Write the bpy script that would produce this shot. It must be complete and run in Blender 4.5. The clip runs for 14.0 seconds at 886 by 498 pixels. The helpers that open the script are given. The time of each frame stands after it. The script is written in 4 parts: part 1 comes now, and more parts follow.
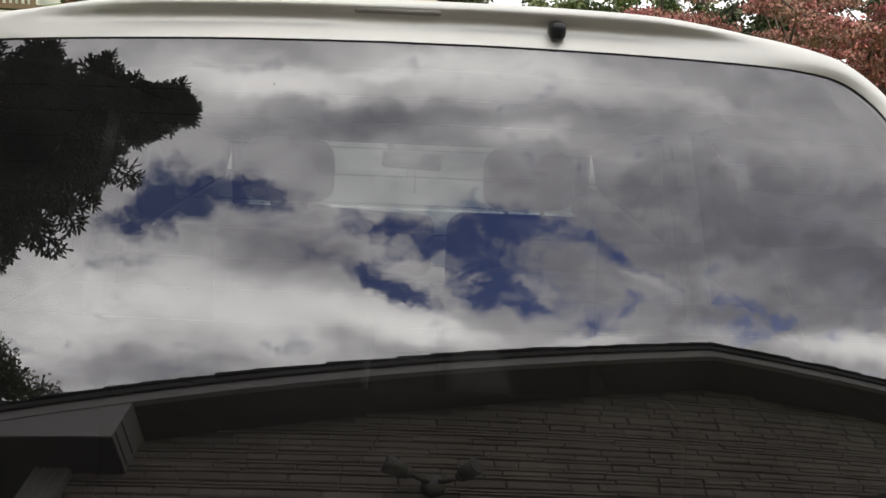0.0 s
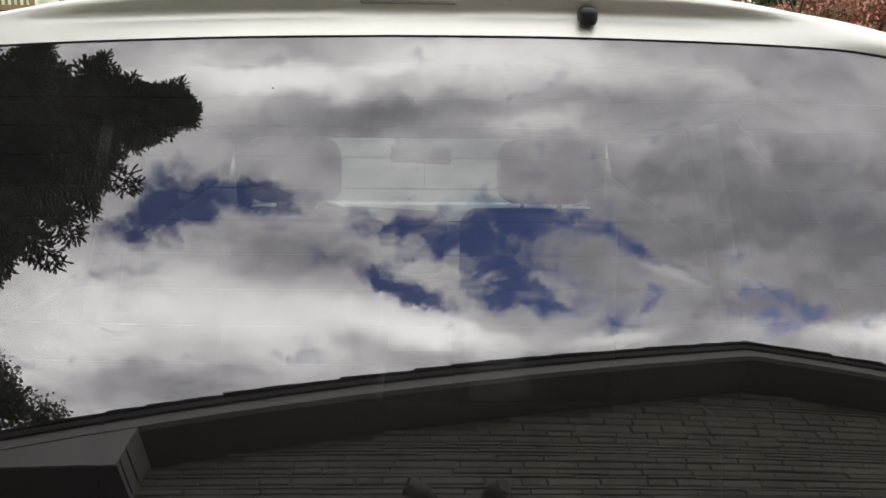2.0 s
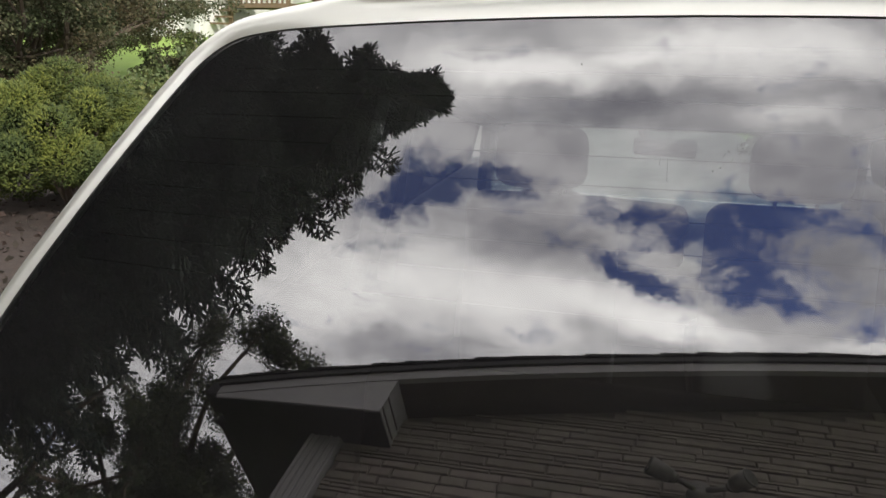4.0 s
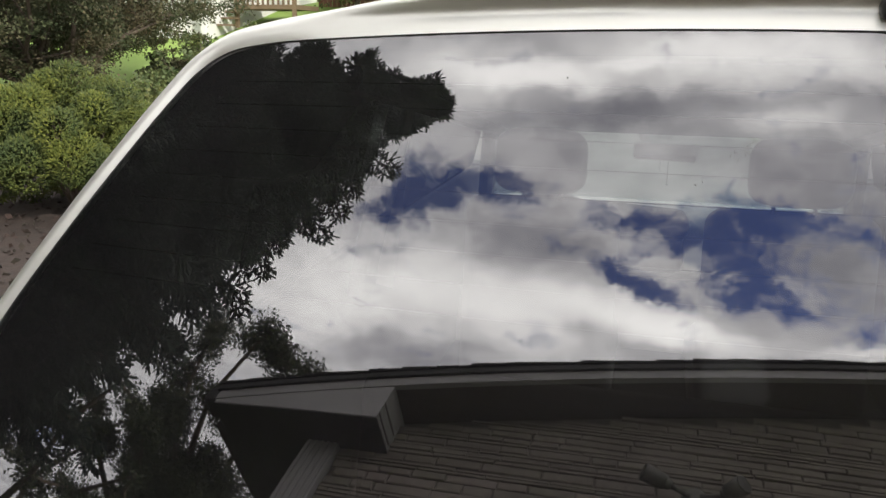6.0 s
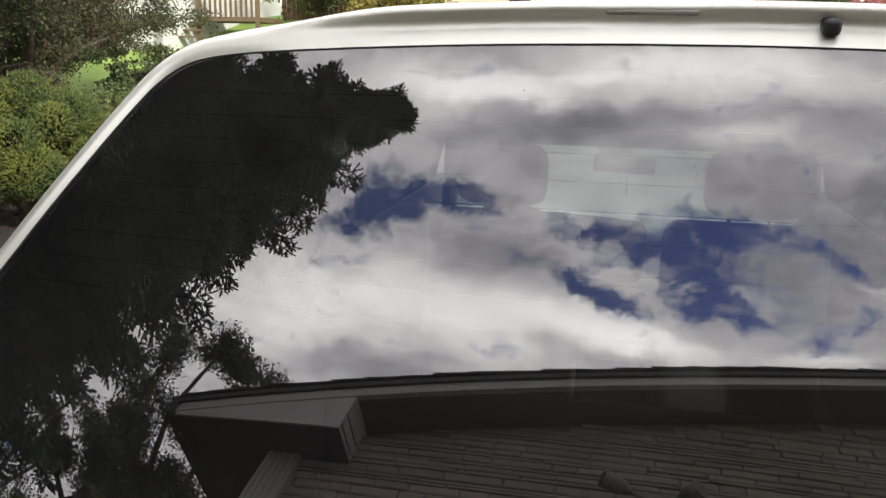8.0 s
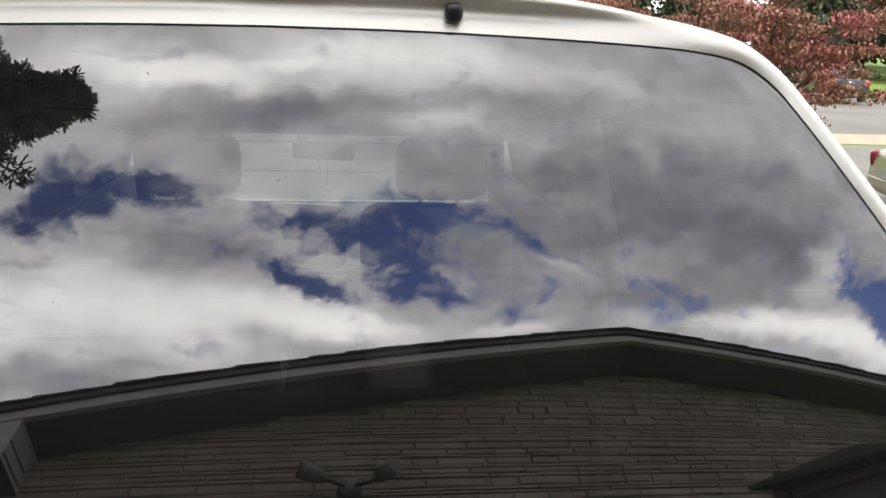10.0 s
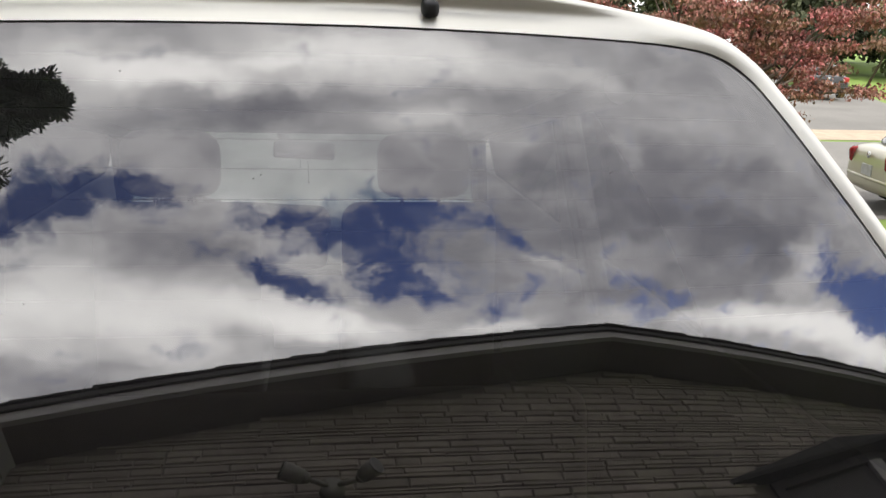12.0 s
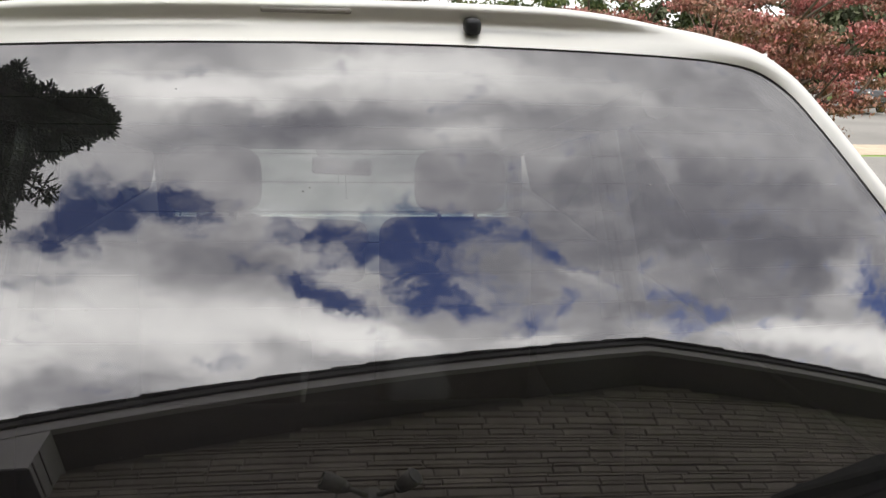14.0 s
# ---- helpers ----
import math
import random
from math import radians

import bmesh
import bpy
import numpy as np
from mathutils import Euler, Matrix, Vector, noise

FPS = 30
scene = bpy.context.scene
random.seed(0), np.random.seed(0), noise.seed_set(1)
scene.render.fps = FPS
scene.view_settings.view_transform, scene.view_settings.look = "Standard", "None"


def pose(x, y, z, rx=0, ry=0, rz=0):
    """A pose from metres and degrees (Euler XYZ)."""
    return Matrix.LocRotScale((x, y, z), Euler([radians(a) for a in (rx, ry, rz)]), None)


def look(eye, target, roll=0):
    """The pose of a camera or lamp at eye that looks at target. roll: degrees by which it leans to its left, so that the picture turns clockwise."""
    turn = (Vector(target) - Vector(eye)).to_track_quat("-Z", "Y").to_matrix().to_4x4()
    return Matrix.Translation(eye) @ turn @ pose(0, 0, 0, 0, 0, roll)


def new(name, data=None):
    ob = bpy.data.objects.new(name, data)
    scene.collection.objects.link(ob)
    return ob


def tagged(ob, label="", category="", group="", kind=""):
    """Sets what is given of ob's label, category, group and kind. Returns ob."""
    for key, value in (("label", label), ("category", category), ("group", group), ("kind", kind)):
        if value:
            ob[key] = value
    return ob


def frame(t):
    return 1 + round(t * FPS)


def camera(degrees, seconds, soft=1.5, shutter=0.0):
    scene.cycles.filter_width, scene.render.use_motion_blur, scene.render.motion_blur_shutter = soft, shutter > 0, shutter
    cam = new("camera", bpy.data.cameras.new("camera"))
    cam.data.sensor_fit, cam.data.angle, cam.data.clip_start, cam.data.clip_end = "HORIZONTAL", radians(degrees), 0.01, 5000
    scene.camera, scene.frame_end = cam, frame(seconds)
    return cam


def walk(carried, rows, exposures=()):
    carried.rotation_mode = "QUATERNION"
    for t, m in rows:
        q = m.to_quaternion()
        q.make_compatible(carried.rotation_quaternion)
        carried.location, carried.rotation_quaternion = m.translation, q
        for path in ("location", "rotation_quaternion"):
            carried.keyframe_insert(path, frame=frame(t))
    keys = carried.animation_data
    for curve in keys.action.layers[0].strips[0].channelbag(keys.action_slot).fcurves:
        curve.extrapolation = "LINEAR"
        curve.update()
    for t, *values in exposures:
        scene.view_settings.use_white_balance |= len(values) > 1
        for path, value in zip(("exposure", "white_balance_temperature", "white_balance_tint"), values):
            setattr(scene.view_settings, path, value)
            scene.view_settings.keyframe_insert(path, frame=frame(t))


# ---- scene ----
cam = camera(56.8, 14.0)
PATH = [
    (0, (0.0350, -0.0501, 1.5621), (0.0957, 1.8964, 1.1065), 2.60),
    (0.5, (0.0259, 0.0711, 1.5706), (0.0226, 2.0065, 1.0665), 0.71),
    (1, (0.0134, 0.0681, 1.5697), (0.0500, 2.0038, 1.0681), 0.42),
    (1.5, (0.0190, 0.0592, 1.5660), (0.0626, 1.9976, 1.0753), 0.60),
    (2, (0.0202, 0.0572, 1.5690), (0.0615, 1.9968, 1.0829), 0.62),
    (2.5, (0.0229, 0.0607, 1.5679), (0.0626, 2.0013, 1.0857), 0.49),
    (3, (0.0200, 0.0553, 1.5676), (-0.0283, 1.9927, 1.0737), 0.13),
    (3.5, (-0.0495, 0.0155, 1.5580), (-0.3957, 1.9186, 1.0498), 1.00),
    (3.7, (-0.0615, -0.0175, 1.5490), (-0.5179, 1.8644, 1.0486), 0.90),
    (6, (-0.0385, -0.0194, 1.5648), (-0.5191, 1.8568, 1.0657), 0.68),
    (6.5, (-0.0371, -0.0215, 1.5649), (-0.5062, 1.8587, 1.0700), 0.73),
    (7, (-0.0317, -0.0272, 1.5631), (-0.4988, 1.8566, 1.0806), 0.61),
    (7.5, (-0.0315, -0.0321, 1.5645), (-0.4783, 1.8592, 1.0915), 0.85),
    (8, (-0.0289, -0.0334, 1.5634), (-0.4278, 1.8700, 1.0968), 1.17),
    (8.5, (-0.0188, -0.0326, 1.5633), (-0.3100, 1.8905, 1.0973), 1.50),
    (9, (-0.0003, -0.0223, 1.5611), (-0.0962, 1.9192, 1.0906), 1.85),
    (9.2, (0.0180, -0.0070, 1.5600), (0.0220, 1.9370, 1.0890), 2.10),
    (11.3, (0.0810, 0.0010, 1.5600), (0.4110, 1.9120, 1.0700), 1.60),
    (11.5, (0.0780, 0.0000, 1.5570), (0.3910, 1.9150, 1.0710), 1.50),
    (12, (0.0730, 0.0040, 1.5570), (0.3560, 1.9250, 1.0780), 1.60),
    (12.5, (0.0680, 0.0020, 1.5570), (0.3160, 1.9290, 1.0840), 1.70),
    (13, (0.0570, -0.0100, 1.5590), (0.2410, 1.9280, 1.1020), 1.70),
    (13.5, (0.0527, -0.0439, 1.5425), (0.1930, 1.9072, 1.1256), 0.83),
    (14, (0.0600, -0.0170, 1.5564), (0.2631, 1.9229, 1.1142), 1.14),
]
walk(cam, [(t, look(eye, target, roll)) for t, eye, target, roll in PATH], exposures=[(0.0, 0.55), (0.6, 0.82), (1.5, 0.89), (6.0, 0.96), (9.0, 0.97), (11.4, 0.87), (14.0, 0.87)])

# ---- light ----
SUN_AZ, SUN_EL = radians(135), radians(34)      # azimuth clockwise from +y, elevation
sun_from = Vector((math.sin(SUN_AZ) * math.cos(SUN_EL), math.cos(SUN_AZ) * math.cos(SUN_EL), math.sin(SUN_EL)))
sun_data = bpy.data.lights.new("sun", "SUN")
sun_data.energy, sun_data.angle, sun_data.color = 2.5, radians(1.5), (1.0, 0.95, 0.86)
sun = new("sun", sun_data)
sun.matrix_world = look(sun_from * 50, (0, 0, 0))


class Net:
    """A short way to write node trees."""

    def __init__(self, tree):
        self.tree = tree
        tree.nodes.clear()

    def add(self, kind, inputs=None, **settings):
        n = self.tree.nodes.new(kind)
        for k, v in settings.items():
            setattr(n, k, v)
        for k, v in (inputs or {}).items():
            if isinstance(v, bpy.types.NodeSocket):
                self.tree.links.new(v, n.inputs[k])
            else:
                n.inputs[k].default_value = v
        return n

    def math(self, op, a, b=0.0, c=0.0, clamp=False):
        return self.add("ShaderNodeMath", {0: a, 1: b, 2: c}, operation=op, use_clamp=clamp).outputs[0]

    def mix(self, fac, a, b, blend="MIX"):
        n = self.add("ShaderNodeMix", data_type="RGBA", blend_type=blend)
        for k, v in ((0, fac), (6, a), (7, b)):
            if isinstance(v, bpy.types.NodeSocket):
                self.tree.links.new(v, n.inputs[k])
            else:
                n.inputs[k].default_value = v if k == 0 or len(v) == 4 else (*v, 1)
        return n.outputs[2]

    def noise(self, vec, scale, detail=4.0, rough=0.55, distort=0.0):
        ins = {"Scale": scale, "Detail": detail, "Roughness": rough, "Distortion": distort}
        if vec is not None:
            ins["Vector"] = vec
        return self.add("ShaderNodeTexNoise", ins).outputs["Fac"]

    def ramp(self, fac, lo, hi, a=0.0, b=1.0):
        return self.add("ShaderNodeMapRange", {"Value": fac, "From Min": lo, "From Max": hi, "To Min": a, "To Max": b},
                        interpolation_type="SMOOTHSTEP").outputs[0]


def build_sky():
    """Broken cloud on a flat layer over the place, with blue between, lit by the sky's own blue."""
    world = bpy.data.worlds.new("world")
    scene.world = world
    world.use_nodes = True
    n = Net(world.node_tree)
    way = n.add("ShaderNodeTexCoord").outputs["Generated"]
    sky = n.add("ShaderNodeTexSky", sky_type="NISHITA", sun_disc=False, sun_elevation=SUN_EL, sun_rotation=SUN_AZ)
    blue = n.mix(1.0, sky.outputs[0], (0.036, 0.052, 0.105), "MULTIPLY")
    # the cloud layer: each direction meets a plane at height one
    xyz = n.add("ShaderNodeSeparateXYZ", {0: way}).outputs
    up = n.math("MAXIMUM", xyz[2], 0.14)
    layer = n.add("ShaderNodeCombineXYZ", {0: n.math("DIVIDE", xyz[0], up), 1: n.math("DIVIDE", xyz[1], up), 2: 0.0}).outputs[0]
    warp = n.add("ShaderNodeTexNoise", {"Vector": layer, "Scale": 9.0, "Detail": 10.0, "Roughness": 0.68}).outputs["Color"]
    warped = n.add("ShaderNodeVectorMath", {0: warp, 1: (0.5, 0.5, 0.5)}, operation="SUBTRACT").outputs[0]
    warped = n.add("ShaderNodeVectorMath", {0: warped, 1: (0.15, 0.11, 0.0)}, operation="MULTIPLY").outputs[0]
    bent = n.add("ShaderNodeVectorMath", {0: layer, 1: warped}, operation="ADD").outputs[0]

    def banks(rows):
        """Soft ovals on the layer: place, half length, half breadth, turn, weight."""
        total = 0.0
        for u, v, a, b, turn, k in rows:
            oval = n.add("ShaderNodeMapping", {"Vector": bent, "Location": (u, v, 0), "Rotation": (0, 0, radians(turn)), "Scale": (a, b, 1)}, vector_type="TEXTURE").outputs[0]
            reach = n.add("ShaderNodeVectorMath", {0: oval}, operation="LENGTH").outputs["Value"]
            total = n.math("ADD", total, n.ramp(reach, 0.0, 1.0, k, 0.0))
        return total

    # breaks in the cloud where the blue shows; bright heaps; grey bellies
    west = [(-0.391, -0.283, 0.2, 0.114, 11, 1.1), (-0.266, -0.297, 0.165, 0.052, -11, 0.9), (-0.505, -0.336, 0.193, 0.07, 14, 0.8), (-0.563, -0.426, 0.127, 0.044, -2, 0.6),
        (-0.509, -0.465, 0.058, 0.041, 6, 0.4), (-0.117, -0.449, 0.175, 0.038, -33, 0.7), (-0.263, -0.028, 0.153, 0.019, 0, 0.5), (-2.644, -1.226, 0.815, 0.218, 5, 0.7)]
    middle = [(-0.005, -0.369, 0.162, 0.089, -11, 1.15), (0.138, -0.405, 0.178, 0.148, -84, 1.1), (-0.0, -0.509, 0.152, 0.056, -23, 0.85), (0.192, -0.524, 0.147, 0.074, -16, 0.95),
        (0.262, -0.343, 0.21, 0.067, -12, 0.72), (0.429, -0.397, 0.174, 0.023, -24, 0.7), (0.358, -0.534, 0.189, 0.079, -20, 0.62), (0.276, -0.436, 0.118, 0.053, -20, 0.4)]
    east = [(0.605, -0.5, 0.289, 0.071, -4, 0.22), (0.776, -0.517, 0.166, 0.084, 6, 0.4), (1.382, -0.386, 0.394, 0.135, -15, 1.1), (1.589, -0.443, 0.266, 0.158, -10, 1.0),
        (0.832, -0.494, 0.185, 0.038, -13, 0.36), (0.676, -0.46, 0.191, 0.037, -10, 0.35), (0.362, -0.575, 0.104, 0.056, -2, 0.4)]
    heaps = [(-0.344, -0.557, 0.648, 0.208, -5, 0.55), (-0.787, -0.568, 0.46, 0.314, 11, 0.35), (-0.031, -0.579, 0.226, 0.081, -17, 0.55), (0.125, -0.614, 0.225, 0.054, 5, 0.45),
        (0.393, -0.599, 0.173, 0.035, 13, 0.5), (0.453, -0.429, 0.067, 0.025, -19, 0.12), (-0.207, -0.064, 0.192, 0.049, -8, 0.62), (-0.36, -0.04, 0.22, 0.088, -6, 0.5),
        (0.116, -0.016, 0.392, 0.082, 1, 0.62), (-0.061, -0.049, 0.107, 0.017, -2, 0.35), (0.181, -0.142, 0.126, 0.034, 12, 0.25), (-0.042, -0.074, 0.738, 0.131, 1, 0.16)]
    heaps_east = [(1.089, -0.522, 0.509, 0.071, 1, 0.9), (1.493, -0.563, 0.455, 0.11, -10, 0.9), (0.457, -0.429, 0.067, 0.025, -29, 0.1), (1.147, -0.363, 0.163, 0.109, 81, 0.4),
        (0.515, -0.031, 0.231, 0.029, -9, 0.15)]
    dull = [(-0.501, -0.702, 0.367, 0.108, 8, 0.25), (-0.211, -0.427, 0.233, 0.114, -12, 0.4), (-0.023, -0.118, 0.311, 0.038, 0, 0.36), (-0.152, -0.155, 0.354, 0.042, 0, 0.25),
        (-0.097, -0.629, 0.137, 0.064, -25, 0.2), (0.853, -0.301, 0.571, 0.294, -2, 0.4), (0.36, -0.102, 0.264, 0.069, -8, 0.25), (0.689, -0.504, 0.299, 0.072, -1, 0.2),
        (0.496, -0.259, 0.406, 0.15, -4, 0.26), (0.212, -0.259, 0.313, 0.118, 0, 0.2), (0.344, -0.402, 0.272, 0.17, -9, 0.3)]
    wisps = n.noise(n.add("ShaderNodeMapping", {"Vector": bent, "Rotation": (0, 0, 0.2), "Scale": (1.0, 1.25, 1.0)}).outputs[0], 7.0, 9.0, 0.60)
    streaks = n.noise(n.add("ShaderNodeMapping", {"Vector": bent, "Rotation": (0, 0, 0.12), "Scale": (0.9, 2.2, 1.0)}).outputs[0], 4.5, 7.0, 0.55)
    shreds = n.math("SUBTRACT", n.noise(bent, 19.0, 8.0, 0.64), 0.5)
    fray = n.math("SUBTRACT", wisps, 0.5)
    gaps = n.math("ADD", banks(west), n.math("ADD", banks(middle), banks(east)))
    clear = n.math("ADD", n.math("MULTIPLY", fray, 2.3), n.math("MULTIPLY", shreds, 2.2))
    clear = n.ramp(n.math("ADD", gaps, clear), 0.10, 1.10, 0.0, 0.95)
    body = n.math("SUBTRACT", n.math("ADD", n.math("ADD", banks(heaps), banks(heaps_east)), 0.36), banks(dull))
    body = n.math("ADD", body, n.math("MULTIPLY", fray, 0.95))
    body = n.math("ADD", body, n.math("MULTIPLY", n.math("SUBTRACT", streaks, 0.5), 0.6))
    body = n.math("ADD", body, n.math("MULTIPLY", shreds, 0.22))
    light = n.ramp(body, -0.25, 1.40)
    grey = n.mix(light, (0.37, 0.37, 0.42), (2.52, 2.48, 2.38))
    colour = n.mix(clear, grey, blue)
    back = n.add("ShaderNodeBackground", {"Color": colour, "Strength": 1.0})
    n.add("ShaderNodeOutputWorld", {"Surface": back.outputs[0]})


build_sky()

# ---- materials ----


def material(name, base, rough=0.6, metal=0.0, second=None, scale=8.0, fine=60.0, bump=0.0, spread=0.25, coat=0.0, island=0.0, each=0.0, spec=0.5, stretch=(1, 1, 1), grit=0.35):
    """A painted, woven or mineral surface: two scales of variation in colour, roughness and relief."""
    m = bpy.data.materials.new(name)
    m.use_nodes = True
    n = Net(m.node_tree)
    at = n.add("ShaderNodeTexCoord").outputs["Object"]
    at = n.add("ShaderNodeMapping", {"Vector": at, "Scale": stretch}).outputs[0]
    big, small = n.noise(at, scale, 5.0), n.noise(at, fine, 4.0)
    two = second or tuple(c * (1 - spread) for c in base)
    colour = n.mix(n.ramp(big, 0.3, 0.7), base, two)
    colour = n.mix(n.ramp(small, 0.3, 0.75, 0.0, grit), colour, tuple(c * 0.6 for c in two))
    if island:
        r = n.add("ShaderNodeNewGeometry").outputs["Random Per Island"]
        colour = n.mix(1.0, colour, n.add("ShaderNodeCombineColor", {0: n.ramp(r, 0, 1, 1 - island, 1 + island), 1: n.ramp(r, 0, 1, 1 - island * .7, 1 + island * .7), 2: n.ramp(r, 0, 1, 1 - island, 1 + island)}).outputs[0], "MULTIPLY")
    if each:
        r = n.add("ShaderNodeObjectInfo").outputs["Random"]
        f = n.math("ADD", n.math("MULTIPLY", r, 2 * each), 1 - each)
        colour = n.mix(1.0, colour, n.add("ShaderNodeCombineColor", {0: f, 1: f, 2: f}).outputs[0], "MULTIPLY")
    ins = {"Base Color": colour, "Metallic": metal, "Roughness": n.ramp(small, 0.2, 0.8, max(rough - 0.25 * grit, 0.02), min(rough + 0.28 * grit, 1)), "Coat Weight": coat, "Coat Roughness": 0.06, "Specular IOR Level": spec}
    if bump:
        ins["Normal"] = n.add("ShaderNodeBump", {"Height": n.math("ADD", big, n.math("MULTIPLY", small, 0.5)), "Strength": min(bump, 1.0), "Distance": 0.01}).outputs[0]
    n.add("ShaderNodeOutputMaterial", {"Surface": n.add("ShaderNodeBsdfPrincipled", ins).outputs[0]})
    return m


def glass_material(name, tint, gloss, dust=0.0):
    """A thin pane: a sharp reflection over a tinted see-through sheet."""
    m = bpy.data.materials.new(name)
    m.use_nodes = True
    n = Net(m.node_tree)
    clear = n.add("ShaderNodeBsdfTransparent", {"Color": (*tint, 1)})
    shine = n.add("ShaderNodeBsdfGlossy", {"Color": (1.0, 0.985, 1.0, 1), "Roughness": 0.0})
    mixed = n.add("ShaderNodeMixShader", {0: gloss, 1: clear.outputs[0], 2: shine.outputs[0]})
    if dust:
        at = n.add("ShaderNodeTexCoord").outputs["Object"]
        film = n.ramp(n.noise(at, 5.0, 6.0), 0.3, 0.7, dust * 0.75, dust * 1.25)
        powder = n.add("ShaderNodeBsdfDiffuse", {"Color": (0.50, 0.47, 0.49, 1)})
        mixed = n.add("ShaderNodeMixShader", {0: film, 1: mixed.outputs[0], 2: powder.outputs[0]})
    n.add("ShaderNodeOutputMaterial", {"Surface": mixed.outputs[0]})
    return m


paint = material("champagne_paint", (0.76, 0.745, 0.685), 0.44, 0.65, spread=0.04, scale=2.0, fine=40, coat=0.15, grit=0.03)
seal = material("black_seal", (0.13, 0.13, 0.125), 0.6)
plastic = material("black_plastic", (0.022, 0.022, 0.026), 0.45, fine=300, bump=0.05)
lens_dark = material("dark_brake_lens", (0.42, 0.39, 0.35), 0.2, fine=300)
tinted = glass_material("tinted_glass", (0.27, 0.295, 0.29), 0.165, 0.020)
side_glass = glass_material("side_glass", (0.05, 0.055, 0.055), 0.06)
screen_glass = glass_material("windscreen_glass", (0.80, 0.86, 0.84), 0.06)
wire = material("defroster_line", (0.016, 0.012, 0.010), 0.8, spec=0.2)
fabric = material("grey_seat_fabric", (0.045, 0.045, 0.05), 0.9, scale=20, fine=500, bump=0.2)
trim_grey = material("interior_trim", (0.045, 0.045, 0.048), 0.7, fine=400, bump=0.1)
dash_mat = material("dash_top", (0.36, 0.36, 0.35), 0.6, fine=400, bump=0.1)
speck_mat = material("dirt", (0.14, 0.13, 0.12), 0.9)
chrome = material("chrome", (0.8, 0.8, 0.8), 0.15, 1.0)
mirror_back = material("mirror_housing", (0.03, 0.03, 0.035), 0.5)
stone = material("ledge_stone", (0.29, 0.255, 0.22), 0.9, second=(0.215, 0.185, 0.16), scale=6, fine=45, bump=0.6, each=0.14, island=0.14)
mortar = material("mortar", (0.18, 0.155, 0.135), 0.95, fine=120, bump=0.3)
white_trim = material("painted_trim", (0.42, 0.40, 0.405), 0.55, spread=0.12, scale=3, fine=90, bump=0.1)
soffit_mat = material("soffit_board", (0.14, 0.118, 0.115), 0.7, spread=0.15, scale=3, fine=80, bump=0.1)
# dark trim tone; also holds the shade of undersides and the bay's angled sides
under_mat = material("dark_trim_and_shade", (0.06, 0.054, 0.056), 0.7, fine=80, bump=0.1)
shingle = material("asphalt_shingle", (0.040, 0.037, 0.036), 0.95, fine=200, bump=0.6, each=0.25, island=0.25, spec=0.15)
lamp_metal = material("grey_lamp_metal", (0.22, 0.21, 0.19), 0.5, 0.3)
lamp_glass = material("lamp_face", (0.10, 0.09, 0.08), 0.15)
house_pane = glass_material("house_pane", (0.08, 0.09, 0.1), 0.30)
bark = material("bark", (0.10, 0.075, 0.055), 0.95, scale=9, fine=60, bump=0.9, stretch=(1, 1, 0.3))
needles = material("spruce_needles", (0.028, 0.042, 0.030), 0.85, second=(0.040, 0.050, 0.034), scale=1.5, island=0.4)
oak_leaf = material("oak_leaves", (0.042, 0.055, 0.024), 0.75, second=(0.06, 0.066, 0.03), scale=1.0, island=0.4)
red_leaf = material("red_autumn_leaves", (0.31, 0.085, 0.085), 0.65, second=(0.20, 0.12, 0.07), scale=1.3, island=0.45)
olive_leaf = material("olive_leaves", (0.12, 0.13, 0.035), 0.7, second=(0.05, 0.085, 0.03), scale=0.8, island=0.45)
dark_leaf = material("dark_conifer_leaves", (0.034, 0.055, 0.018), 0.85, second=(0.08, 0.058, 0.028), scale=0.9, island=0.4)
bush_leaf = material("bright_conifer_leaves", (0.110, 0.128, 0.014), 0.85, second=(0.032, 0.052, 0.011), scale=2.5, island=0.35)
gold_leaf = material("gold_leaves", (0.28, 0.20, 0.035), 0.7, second=(0.16, 0.15, 0.03), scale=0.8, island=0.4)
lawn_mat = material("lawn", (0.15, 0.25, 0.035), 0.9, second=(0.18, 0.26, 0.05), scale=0.5, fine=30, bump=0.6)
mulch_mat = material("mulch", (0.018, 0.012, 0.009), 0.95, second=(0.034, 0.022, 0.016), scale=12, fine=60, bump=1.0, island=0.4)
asphalt = material("asphalt", (0.16, 0.16, 0.16), 0.9, scale=0.6, fine=120, bump=0.3)
road_mat = material("road_asphalt", (0.21, 0.20, 0.185), 0.9, scale=0.4, fine=80, bump=0.3)
concrete = material("concrete", (0.42, 0.40, 0.36), 0.85, scale=2, fine=60, bump=0.2)
apron_mat = material("beige_paving", (0.47, 0.38, 0.28), 0.85, scale=3, fine=60, bump=0.2)
siding = material("white_siding", (0.66, 0.65, 0.62), 0.6, spread=0.06, scale=1, fine=40)
cream_siding = material("cream_siding", (0.55, 0.49, 0.38), 0.7, spread=0.08, scale=1, fine=40)
deck_wood = material("deck_wood", (0.16, 0.11, 0.065), 0.8, scale=4, fine=60, bump=0.3, stretch=(1, 1, 0.2))
red_wood = material("red_fence_wood", (0.22, 0.10, 0.07), 0.85, scale=4, fine=60, bump=0.3)
sedan_paint = material("gold_sedan_paint", (0.46, 0.43, 0.31), 0.3, 0.3, spread=0.03, grit=0.03, coat=0.6)
dark_paint = material("black_car_paint", (0.02, 0.02, 0.022), 0.25, coat=0.6)
red_lens = material("red_tail_lens", (0.33, 0.02, 0.02), 0.15)
tyre_mat = material("tyre_rubber", (0.02, 0.02, 0.02), 0.85)
plate_mat = material("licence_plate", (0.6, 0.6, 0.62), 0.5)
